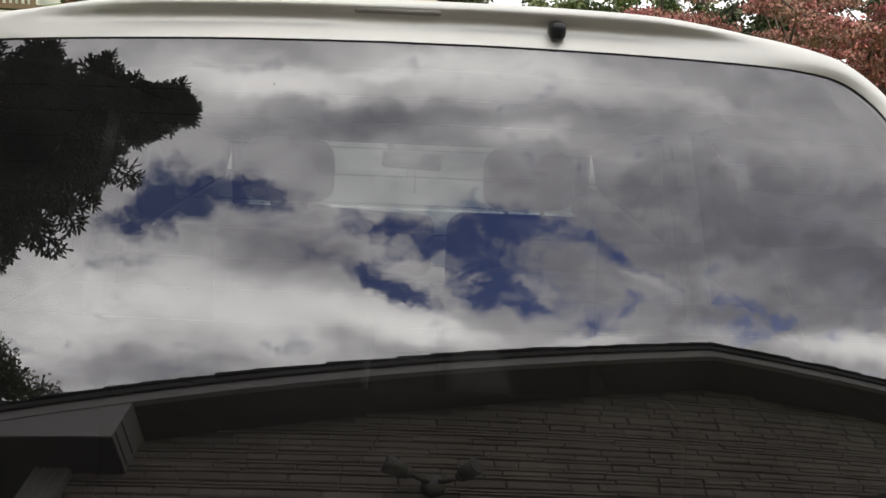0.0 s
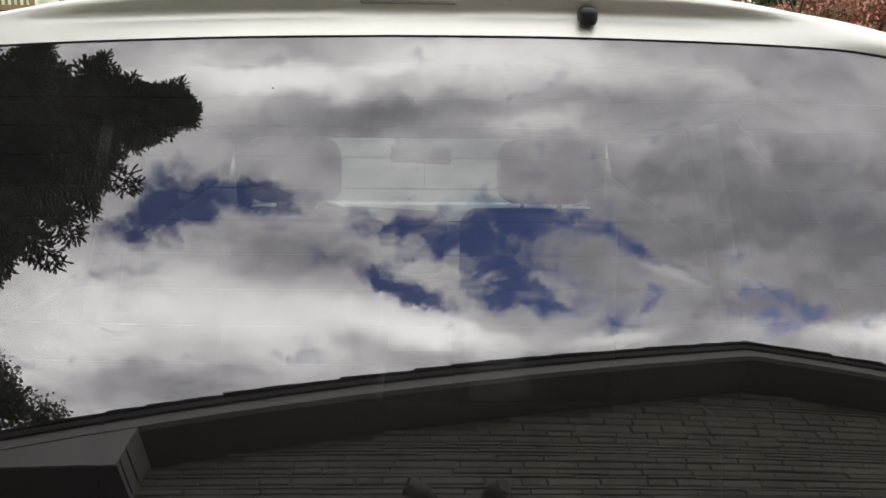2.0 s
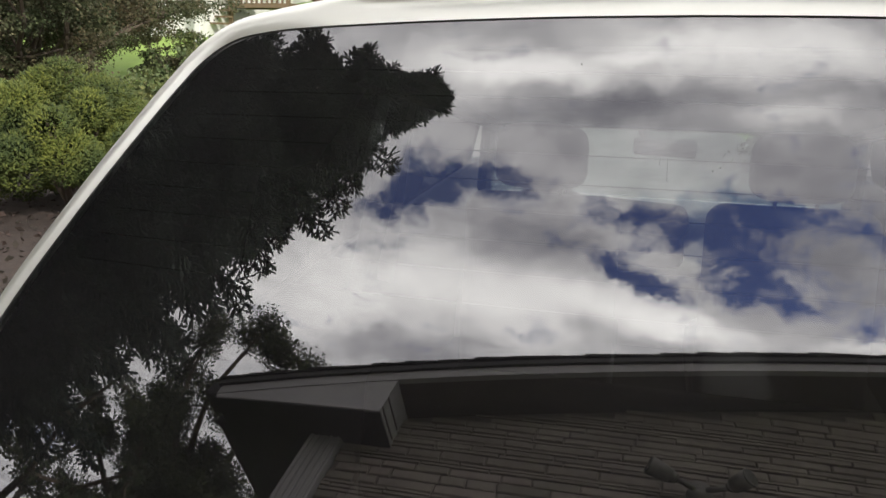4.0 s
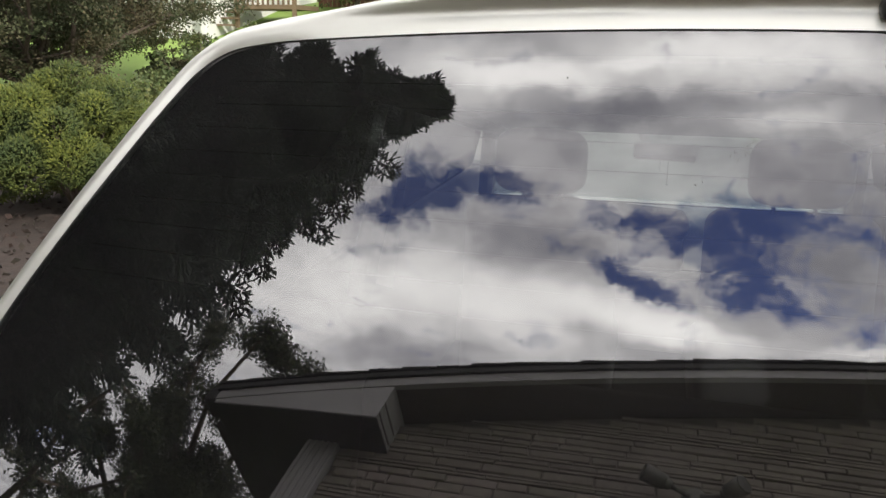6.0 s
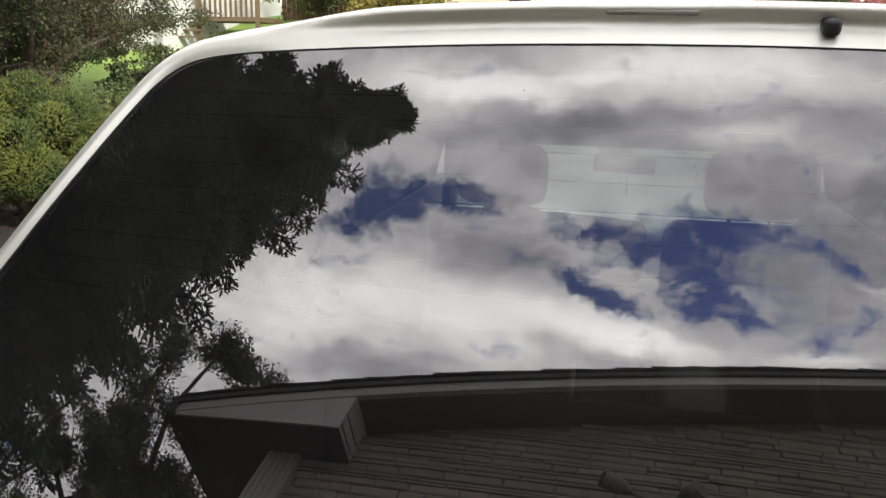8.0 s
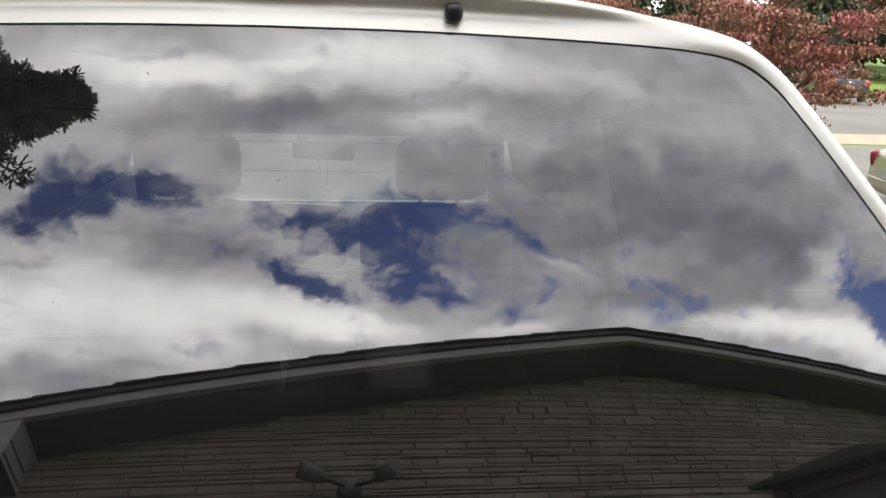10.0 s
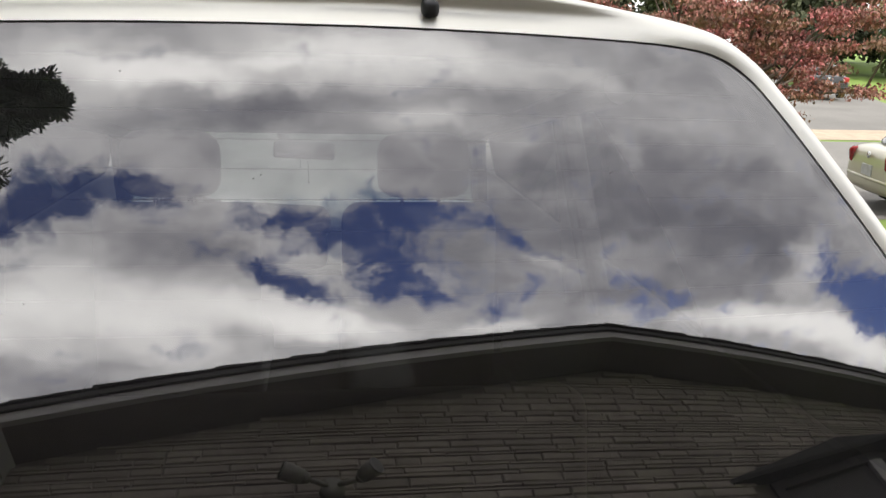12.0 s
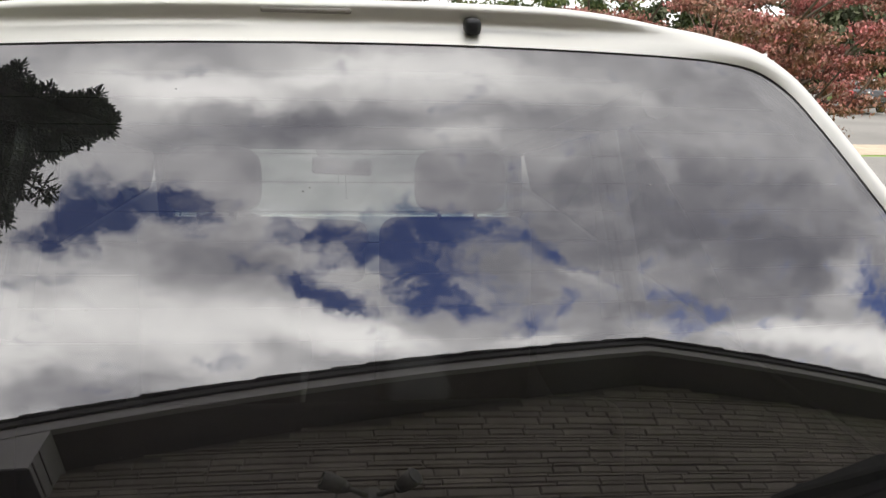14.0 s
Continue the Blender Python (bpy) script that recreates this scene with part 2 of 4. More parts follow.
flower_mat = material("yellow_petals", (0.75, 0.55, 0.04), 0.6, island=0.3)
pink_mat = material("pink_petals", (0.65, 0.12, 0.16), 0.6, island=0.3)

# ---- helpers for meshes ----


def mesh_from(name, verts, faces, mats, parent=None, label="", smooth=False, slots=None):
    me = bpy.data.meshes.new(name)
    me.from_pydata([tuple(v) for v in verts], [], faces)
    for m in (mats if isinstance(mats, (list, tuple)) else [mats]):
        me.materials.append(m)
    if slots is not None:
        me.polygons.foreach_set("material_index", slots)
    if smooth:
        me.polygons.foreach_set("use_smooth", [True] * len(me.polygons))
    ob = new(name, me)
    if parent:
        ob.parent = parent
    if label:
        ob["label"] = label
    return ob


def part(name, bm, mat, parent=None, label="", smooth=False):
    """Link a bmesh as one mesh object, under a thing or a part."""
    me = bpy.data.meshes.new(name)
    bmesh.ops.recalc_face_normals(bm, faces=bm.faces)
    bm.to_mesh(me)
    bm.free()
    me.materials.append(mat)
    if smooth:
        me.polygons.foreach_set("use_smooth", [True] * len(me.polygons))
    ob = new(name, me)
    if parent:
        ob.parent = parent
    if label:
        ob["label"] = label
    return ob


def thing(name, label, category, at=(0, 0, 0), group="", kind=""):
    ob = new(name)
    ob.location = at
    return tagged(ob, label, category, group, kind)


def box(size, at=(0, 0, 0), bevel=0.0, turn=(0, 0, 0), bm=None, segments=2):
    bm = bm or bmesh.new()
    m = pose(*at, *turn) @ Matrix.Diagonal((*size, 1))
    r = bmesh.ops.create_cube(bm, size=1, matrix=m)
    if bevel:
        edges = list({e for v in r["verts"] for e in v.link_edges})
        bmesh.ops.bevel(bm, geom=edges, offset=bevel, segments=segments, affect="EDGES", profile=0.5)
    return bm


def tube(a, b, r0, r1=None, sides=12, bm=None):
    bm = bm or bmesh.new()
    a, b = Vector(a), Vector(b)
    d = b - a
    m = Matrix.Translation((a + b) / 2) @ d.to_track_quat("Z", "Y").to_matrix().to_4x4()
    bmesh.ops.create_cone(bm, cap_ends=True, segments=sides, radius1=r0, radius2=r0 if r1 is None else r1, depth=d.length, matrix=m)
    return bm


def prism(outline, y0, y1, bm=None):
    """Extrude an (x, z) outline from y0 to y1."""
    bm = bm or bmesh.new()
    a = [bm.verts.new((x, y0, z)) for x, z in outline]
    b = [bm.verts.new((x, y1, z)) for x, z in outline]
    bm.faces.new(a), bm.faces.new(b[::-1])
    for i in range(len(a)):
        j = (i + 1) % len(a)
        bm.faces.new((a[i], b[i], b[j], a[j]))
    return bm


def lerp(a, b, t):
    return a + (b - a) * t


def smooth01(a, b, x):
    t = min(max((x - a) / (b - a), 0), 1)
    return t * t * (3 - 2 * t)


# ---- ground ----


def height(x, y):
    """The lie of the land: level by the house, rising to the gardens, sunk towards the road."""
    left = 0.0065 * max(y - 5, 0) ** 2 if y < 24 else 2.35 + 0.11 * (min(y, 60) - 24)
    right = -0.62 * smooth01(4.5, 9.5, y) + 0.045 * max(min(y, 90) - 21, 0)
    return lerp(left, right, smooth01(-4, 2.5, x)) if y > 0 else 0.0


def sheet(name, x0, x1, y0, y1, nx, ny, lift, mat, label, category, warp=None):
    vs, fs = [], []
    for j in range(ny + 1):
        for i in range(nx + 1):
            x, y = lerp(x0, x1, i / nx), lerp(y0, y1, j / ny)
            if warp:
                x, y = warp(x, y)
            vs.append((x, y, height(x, y) + lift))
    for j in range(ny):
        for i in range(nx):
            a = j * (nx + 1) + i
            fs.append((a, a + 1, a + nx + 2, a + nx + 1))
    return tagged(mesh_from(name, vs, fs, mat, smooth=True), label, category, kind="structure")


def far(x, y):
    return math.copysign(abs(x) ** 2.2, x) * 0.02, math.copysign(abs(y) ** 2.2, y) * 0.02


sheet("ground", -95, 95, -95, 95, 150, 150, 0.0, lawn_mat, "mown green lawn over rolling garden ground", "lawn", far)
sheet("driveway", -3.0, 3.2, -0.9, 10.15, 12, 24, 0.02, asphalt, "dark asphalt driveway beside the house", "driveway")
sheet("mulch_bed", -12, -3.05, 2.5, 9.5, 30, 24, 0.025, mulch_mat, "brown mulch bed with dry leaves", "mulch")
# unseen sheet, added to keep the lawn's green bounce off the eave
sheet("mulch_bed", -9, -3.05, -7, 2.5, 24, 30, 0.025, mulch_mat, "unseen mulch sheet added to cut green bounce under the eave", "mulch")
sheet("road", -5, 90, 10.2, 20.2, 80, 12, 0.012, road_mat, "grey asphalt road", "road")
sheet("pavement_apron", 12.4, 19.5, 20.45, 22.6, 12, 6, 0.03, apron_mat, "beige paved driveway apron", "apron")
sheet("neighbour_driveway", 14.0, 19.0, 22.6, 46, 10, 24, 0.03, road_mat, "grey asphalt driveway across the road", "driveway", lambda x, y: (x + 0.42 * (y - 22.6), y))

# ---- the car ----
GZ, GY, TAN, CURL, RAD = 1.575, 0.955, 1.0, 0.35, 3.0


def glass_y(x, z):
    """The bent rear glass: leaning, bowed across and from top to bottom."""
    d = GZ - z
    return GY - TAN * d + CURL * d * d + x * x / (2 * RAD)


def spline(points, count):
    out = []
    p = [Vector(q) for q in points]
    p = [p[0] * 2 - p[1]] + p + [p[-1] * 2 - p[-2]]
    for i in range(1, len(p) - 2):
        for k in range(count):
            t = k / count
            a, b, c, d = p[i - 1:i + 3]
            out.append(0.5 * ((2 * b) + (c - a) * t + (2 * a - 5 * b + 4 * c - d) * t * t + (3 * b - a - 3 * c + d) * t ** 3))
    out.append(p[-2])
    return out


half = spline([(0.0, 1.576), (0.16, 1.5745), (0.32, 1.570), (0.45, 1.564), (0.52, 1.558), (0.570, 1.547), (0.605, 1.522),
               (0.632, 1.483), (0.668, 1.42), (0.712, 1.34), (0.768, 1.23), (0.815, 1.10), (0.842, 0.98)], 8)
EDGE = [(-p.x, p.y) for p in reversed(half)] + [(p.x, p.y) for p in half[1:]]
EDGE = [(x - 0.018, z + 0.010 * x) for x, z in EDGE]


car = thing("car", "champagne white hatchback parked on the driveway, seen at its tailgate", "car", (0, 0.9, 0))


def under(ob, parent):
    """Make ob, built in world places, a part of parent."""
    ob.parent = parent
    ob.matrix_parent_inverse = Matrix.Translation(-(Vector(parent.location) + (Vector(parent.parent.location) if parent.parent else Vector())))
    return ob


def grid_glass():
    """The pane as a fine grid over its outline, front and back face."""
    bm = bmesh.new()
    loop = [bm.verts.new((x, 0, z)) for x, z in EDGE]
    face = bm.faces.new(loop)
    bmesh.ops.triangulate(bm, faces=[face])
    for axis, a, b, count in ((0, -0.85, 0.85, 44), (2, 1.0, 1.57, 22)):
        for i in range(1, count):
            co, no = [0, 0, 0], [0, 0, 0]
            co[axis], no[axis] = lerp(a, b, i / count), 1
            bmesh.ops.bisect_plane(bm, geom=bm.verts[:] + bm.edges[:] + bm.faces[:], plane_co=co, plane_no=no)
    bmesh.ops.dissolve_degenerate(bm, dist=1e-5, edges=bm.edges)
    for v in bm.verts:
        v.co.y = glass_y(v.co.x, v.co.z)
    for f in bm.faces:
        f.normal_update()
        if f.normal.y > 0:
            f.normal_flip()
        f.smooth = True
    return bm


def build_car_tail():
    # exact smooth normals of the bent surface
    bm = grid_glass()
    me = bpy.data.meshes.new("rear_glass")
    bm.to_mesh(me)
    bm.free()
    me.materials.append(tinted)
    me.normals_split_custom_set_from_vertices([Vector((v.co.x / RAD, -1, TAN - 2 * CURL * (GZ - v.co.z))).normalized() for v in me.vertices])
    pane = under(new("rear_glass", me), car)
    pane["label"] = "dark tinted rear window mirroring sky, house and trees"
    pane.visible_shadow = False
    # frame of the pane: seal, body lip, rounded pillar and the spoiler's hollow face
    n = len(EDGE)
    rings = [[] for _ in range(11)]
    for k, (x, z) in enumerate(EDGE):
        (xa, za), (xb, zb) = EDGE[max(k - 1, 0)], EDGE[min(k + 1, n - 1)]
        t = Vector((xb - xa, zb - za)).normalized()
        out = Vector((-t.y, t.x))                         # away from the pane
        top = smooth01(0.60, 0.28, abs(x)) * smooth01(1.48, 1.555, z)   # 1 along the spoiler, 0 on the pillars
        bay = smooth01(0.085, 0.044, abs(x)) * top            # the brake lamp's bay
        hollow = smooth01(0.47, 0.36, abs(x)) * top * (1 - 0.9 * bay)
        side = 1 - smooth01(1.48, 1.56, z)
        # (outward, forward) steps of the section
        steps = [(0.0, 0.003), (0.0011, 0.005), (0.0017, -0.001),
                 (lerp(0.010, 0.012, top), lerp(-0.002, 0.007, top)),
                 (lerp(0.016, 0.019, top), lerp(0.001, 0.013 + 0.0005 * hollow, top)),
                 (lerp(0.021, 0.026, top), lerp(0.006, 0.015 + 0.0022 * hollow, top)),
                 (lerp(0.025, 0.033, top), lerp(0.013, 0.014 + 0.0028 * hollow, top)),
                 (lerp(0.028, 0.0395, top), lerp(0.024, 0.008 + 0.001 * bay, top)),
                 (lerp(0.030, 0.0455, top), lerp(0.042, 0.009 + 0.002 * bay, top)),
                 (lerp(0.031, 0.0505, top), lerp(0.085, 0.020, top)),
                 (lerp(0.026, 0.0575, top), lerp(0.24, 0.12, top))]
        for ring, (o, f) in zip(rings, steps):
            px, pz = x + out.x * o, z + out.y * o
            ring.append((px, glass_y(x, z) + f + 0.10 * o, pz))
    for name, a, b, mat, label in (("window_seal", 0, 2, seal, "thin black rubber window seal"), ("tailgate_frame", 2, 10, paint, "champagne white painted tailgate frame with spoiler lip")):
        vs, fs = [], []
        for ring in rings[a:b + 1]:
            vs += ring
        for r in range(b - a):
            for k in range(n - 1):
                i = r * n + k
                fs.append((i, i + 1, i + n + 1, i + n))
        under(mesh_from(name, vs, fs, mat, smooth=True, label=label), car)
    # roof and side skins carry on forward from the last ring
    last = rings[10]
    for name, keep, label in (("roof", lambda k: abs(EDGE[k][0]) < 0.60 and EDGE[k][1] > 1.53, "champagne white roof skin"),
                              ("side_panel", lambda k: EDGE[k][0] < 0 and EDGE[k][1] < 1.5, ""), ("side_panel", lambda k: EDGE[k][0] > 0 and EDGE[k][1] < 1.5, "")):
        ids = [k for k in range(n) if keep(k)]
        vs, fs = [], []
        if name == "roof":
            for j in range(13):
                t = j / 12
                for k in ids:
                    x, y, z = last[k]
                    vs.append((x * lerp(1, 0.93, t), y + t * 1.55, z + 0.02 * math.sin(min(t * 3, 1.57)) - 0.27 * max(t - 0.15, 0) ** 1.4))
        else:
            for j in range(5):
                t = j / 4
                for k in ids:
                    x, y, z = last[k]
                    vs.append((x * lerp(1, 0.985, t), y + t * (0.28 + 0.25 * (1.5 - z)), z))
        m = len(ids)
        for j in range(len(vs) // m - 1):
            for i in range(m - 1):
                a = j * m + i
                fs.append((a, a + 1, a + m + 1, a + m))
        under(mesh_from(name, vs, fs, paint, smooth=True, label=label), car)
    # the lamp under the lip
    under(part("brake_lamp", box((0.104, 0.010, 0.0070), (0, 0.9735, 1.6130), 0.003), lens_dark, None, "dark slim high brake lamp under the spoiler lip", True), car)
    # washer nozzle
    bm = box((0.0200, 0.026, 0.0195), (0.193, 0.974, 1.5995), 0.0062, (8, 0, 0), segments=2)
    noz = under(part("washer_nozzle", bm, plastic, None, "black plastic washer nozzle", True), car)
    # heater lines on the inner face
    for i in range(9):
        z0 = 1.515 - 0.0265 * i
        w = 0.56 + 0.018 * i
        vs, fs = [], []
        for k in range(41):
            x = lerp(-w, w, k / 40)
            for dz in (0, -0.0009):
                zz = z0 + dz - 0.02 * x * x
                vs.append((x, glass_y(x, zz) + 0.0035, zz))
        fs = [(2 * k, 2 * k + 1, 2 * k + 3, 2 * k + 2) for k in range(40)]
        under(mesh_from("defroster_line", vs, fs, wire), car)


build_car_tail()


def glass_specks():
    """Specks of dirt and dried drops on the rear glass."""
    r = random.Random(21)
    vs, fs = [], []
    for i in range(24):
        x, z, rad = r.uniform(-0.62, 0.62), r.uniform(1.10, 1.55), r.choice((0.0004, 0.0005, 0.0008))
        k = len(vs)
        for j in range(8):
            a = math.tau * j / 8
            px, pz = x + rad * math.cos(a) * r.uniform(.7, 1.2), z + rad * math.sin(a) * r.uniform(.7, 1.2)
            vs.append((px, glass_y(px, pz) - 0.0006, pz))
        vs.append((x, glass_y(x, z) - 0.0012, z))
        fs += [(k + j, k + (j + 1) % 8, k + 8) for j in range(8)]
    under(tagged(mesh_from("dirt_specks", vs, fs, speck_mat), kind="stuff"), car)


glass_specks()


def cushion(size, at, turn):
    """A stuffed pad: a ball pressed towards a box, flatter below."""
    bm = bmesh.new()
    bmesh.ops.create_icosphere(bm, subdivisions=4, radius=1.0)
    for v in bm.verts:
        v.co = Vector(math.copysign(abs(c) ** p, c) * h / 2 for c, p, h in zip(v.co, (0.52, 0.6, 0.55 if v.co.z > 0 else 0.42), size))
    bmesh.ops.transform(bm, matrix=pose(*at, *turn), verts=bm.verts)
    return bm


def build_car_rest():
    # lower body: tailgate skin, sides, floor, nose
    n = 24
    vs, fs = [], []
    for j in range(9):
        z = lerp(0.985, 0.30, j / 8)
        for i in range(n + 1):
            x = lerp(-0.86, 0.86, i / n)
            vs.append((x, glass_y(0, 0.98) + 0.05 * abs(x / 0.86) ** 3 + 0.06 * x * x + 0.02 - 0.05 * math.sin(math.pi * j / 8), z))
    fs = [(j * (n + 1) + i, j * (n + 1) + i + 1, (j + 1) * (n + 1) + i + 1, (j + 1) * (n + 1) + i) for j in range(8) for i in range(n)]
    under(mesh_from("tailgate_skin", vs, fs, paint, smooth=True), car)
    under(part("bumper", box((1.72, 0.16, 0.26), (0, 0.52, 0.42), 0.06, segments=4), paint, None, "", True), car)
    for s in (-1, 1):
        under(part("lower_side", box((0.05, 3.1, 0.60), (s * 0.865, 2.1, 0.58), 0.02), paint), car)
        under(part("door_trim", box((0.06, 3.1, 0.76), (s * 0.822, 2.1, 0.645), 0.012), fabric), car)
        under(part("door_pillar", box((0.05, 0.10, 0.62), (s * 0.70, 1.95, 1.20), 0.015, (0, s * -14, 0)), trim_grey), car)
        under(part("front_pillar", tube((s * 0.58, 2.74, 1.28), (s * 0.72, 3.38, 0.94), 0.03, 0.035, 10), trim_grey), car)
        under(part("roof_rail", tube((s * 0.565, 1.35, 1.50), (s * 0.56, 2.75, 1.275), 0.03, 0.03, 10), trim_grey), car)
        side = under(part("side_window", box((0.004, 2.15, 0.70), (s * 0.758, 2.40, 1.225), 0, (0, s * -14, 0)), side_glass, None, "clear side window"), car)
        side.visible_shadow = False
        for y in (0.95, 3.45):
            wheel = under(part("wheel", tube((s * 0.74, y, 0.30), (s * 0.90, y, 0.30), 0.30, sides=28), tyre_mat, None, "", True), car)
    under(part("floor_pan", box((1.7, 3.2, 0.06), (0, 2.1, 0.30)), trim_grey), car)
    under(part("headliner", box((1.16, 1.45, 0.014), (0, 2.05, 1.405), 0.004, (-10.5, 0, 0)), trim_grey), car)
    under(part("firewall", box((1.5, 0.05, 0.58), (0, 3.28, 0.60), 0.01), fabric), car)
    under(part("bonnet", box((1.6, 0.95, 0.10), (0, 3.85, 0.76), 0.045, (-6, 0, 0), segments=4), paint, None, "", True), car)
    under(part("nose", box((1.66, 0.16, 0.45), (0, 4.3, 0.50), 0.06, segments=4), paint, None, "", True), car)
    # windscreen
    vs = [(-0.56, 2.76, 1.272), (0.56, 2.76, 1.272), (0.70, 3.40, 0.89), (-0.70, 3.40, 0.89)]
    ws = under(mesh_from("windscreen", vs + [(x, y + 0.004, z + 0.004) for x, y, z in vs], [(0, 1, 2, 3), (7, 6, 5, 4), (0, 4, 5, 1), (2, 6, 7, 3), (1, 5, 6, 2), (0, 3, 7, 4)], screen_glass, label="clear windscreen"), car)
    ws.visible_shadow = False
    # dashboard with its instrument hood and console
    dash = under(part("dashboard", box((1.40, 0.42, 0.22), (0, 3.10, 0.84), 0.06, segments=4), dash_mat, None, "grey dashboard", True), car)
    under(part("instrument_hood", box((0.36, 0.20, 0.085), (-0.09, 2.72, 0.985), 0.04, (0, 3, 0), segments=4), fabric, None, "rounded dark instrument hood", True), car)
    under(part("centre_console", box((0.30, 0.22, 0.10), (-0.07, 2.72, 0.885), 0.035, segments=4), fabric, None, "", True), car)
    bm = bmesh.new()
    for k in range(24):
        a, b = math.tau * k / 24, math.tau * (k + 1) / 24
        tube((-0.36 + 0.19 * math.cos(a), 2.72 - 0.07 * math.sin(a), 0.90 + 0.17 * math.sin(a)), (-0.36 + 0.19 * math.cos(b), 2.72 - 0.07 * math.sin(b), 0.90 + 0.17 * math.sin(b)), 0.013, sides=8, bm=bm)
    under(part("steering_wheel", bm, plastic, None, "black steering wheel", True), car)
    # inside mirror and its pendant
    mir = under(part("inside_mirror", box((0.215, 0.025, 0.062), (0.0, 2.93, 1.190), 0.012, (0, 2, 0), segments=3), mirror_back, None, "dark inside mirror with hanging pendant", True), car)
    sub(part("stem", tube((-0.06, 2.94, 1.215), (-0.075, 2.96, 1.245), 0.018, 0.022), mirror_back), mir)
    sub(part("pendant_cord", tube((0.012, 2.92, 1.18), (0.014, 2.92, 1.08), 0.0015, sides=6), mirror_back), mir)
    sub(part("pendant_cord", tube((-0.012, 2.92, 1.18), (-0.014, 2.92, 1.13), 0.0015, sides=6), mirror_back), mir)
    bm = bmesh.new()
    bmesh.ops.create_icosphere(bm, subdivisions=2, radius=0.007, matrix=pose(0.014, 2.92, 1.075))
    sub(part("pendant_bead", bm, chrome, None, "small shiny bead", True), mir)
    bm = bmesh.new()
    bmesh.ops.create_icosphere(bm, subdivisions=2, radius=0.006, matrix=pose(-0.014, 2.92, 1.128))
    sub(part("pendant_bead", bm, chrome, None, "", True), mir)
    # seats
    for s in (-1, 1):
        x = s * 0.355
        seat = under(part("front_seat", box((0.47, 0.13, 0.60), (x, 2.40, 0.80), 0.055, (-8, 0, 0), segments=5), fabric, None, "dark grey fabric front seat back", True), car)
        sub(part("headrest", cushion((0.275, 0.11, 0.195), (x * 1.02, 2.41, 1.214), (-6, 0, 0)), fabric, None, "rounded grey fabric headrest", True), seat)
        for d in (-0.055, 0.055):
            sub(part("headrest_post", tube((x + d, 2.41, 1.06), (x + d, 2.41, 1.15), 0.006, sides=8), chrome, None, "thin chrome headrest post"), seat)
        sub(part("cushion", box((0.48, 0.50, 0.16), (x, 2.66, 0.52), 0.05, segments=4), fabric, None, "", True), seat)
        under(part("seat_belt", box((0.05, 0.004, 0.62), (s * 0.70, 2.05, 1.18), 0, (10, s * -10, 0)), fabric), car)
    under(part("rear_seat", box((1.25, 0.14, 0.48), (0, 1.55, 0.62), 0.05, (-14, 0, 0), segments=4), fabric, None, "folded grey fabric rear seat back", True), car)
    # dark trim inside the rear pillars and under the roof's rear edge
    for name, keep in (("quarter_trim", lambda x, z: x < -0.45), ("quarter_trim", lambda x, z: x > 0.42), ("header_trim", lambda x, z: abs(x) < 0.56 and z > 1.5)):
        run = [(x, z) for x, z in EDGE if keep(x, z)]
        vs = []
        for t in (0.0, 0.5, 1.0):
            vs += [(x * (0.992 - 0.01 * t), glass_y(x, z) + 0.006 + (0.80 if name == "quarter_trim" else 0.48) * t, z + 0.001 - (0.0 if name == "quarter_trim" else 0.045 * t)) for x, z in run]
        m = len(run)
        fs = [(r * m + i, r * m + i + 1, r * m + m + i + 1, r * m + m + i) for r in range(2) for i in range(m - 1)]
        under(mesh_from(name, vs, fs, fabric, smooth=True), car)
    under(part("load_floor", box((1.3, 0.85, 0.05), (0, 1.0, 0.58), 0.01), fabric), car)


def sub(ob, parent):
    """Make ob, built in world places, a piece of a part of the car."""
    ob.parent = parent
    ob.matrix_parent_inverse = Matrix.Identity(4)
    return ob


build_car_rest()

# ---- the house ----
WALL, FACE = -0.72, -0.50
RIDGE, SLOPE = (1.66, 3.383), 0.219


def rake(x):
    return RIDGE[1] - SLOPE * abs(x - RIDGE[0]) if x < RIDGE[0] else RIDGE[1] - 0.135 * (x - RIDGE[0])


LEFT, RIGHT = -2.02, 6.0
wall_house = tagged(part("wall_house", prism([(-1.40, 0), (5.6, 0), (5.6, rake(5.6) - 0.10), (RIDGE[0], RIDGE[1] - 0.11), (-1.40, rake(-1.40) - 0.10)], WALL - 0.25, WALL - 0.02), mortar), "gable wall behind grey ledge stone facing", "wall", kind="structure")


def slab(name, x0, x1, lo, hi, y0, y1, mat, parent, label=""):
    """A board that follows the roof edge between x0 and x1, lo..hi below its line."""
    bm = bmesh.new()
    for a, b in ((x0, min(x1, RIDGE[0])), (max(x0, RIDGE[0]), x1)):
        if b > a:
            prism([(a, rake(a) + lo), (b, rake(b) + lo), (b, rake(b) + hi), (a, rake(a) + hi)], y0, y1, bm)
    return part(name, bm, mat, parent, label)


roof = thing("roof", "low gable roof with dark shingles and painted rake boards", "roof", kind="structure")
slab("roof_deck", LEFT, RIGHT, -0.05, -0.012, WALL - 6.0, FACE - 0.03, shingle, roof)
slab("rake_board", LEFT + 0.03, RIGHT, -0.108, -0.050, FACE - 0.028, FACE, white_trim, roof, "grey painted rake board")
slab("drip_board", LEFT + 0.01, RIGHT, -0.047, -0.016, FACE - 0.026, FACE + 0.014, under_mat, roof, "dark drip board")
slab("soffit", -1.10, RIGHT, -0.104, -0.090, WALL - 0.02, FACE - 0.03, soffit_mat, roof, "soffit, darker than the rake board")
# shade under the eave is put into this board's dark colour
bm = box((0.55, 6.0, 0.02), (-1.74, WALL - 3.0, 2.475))
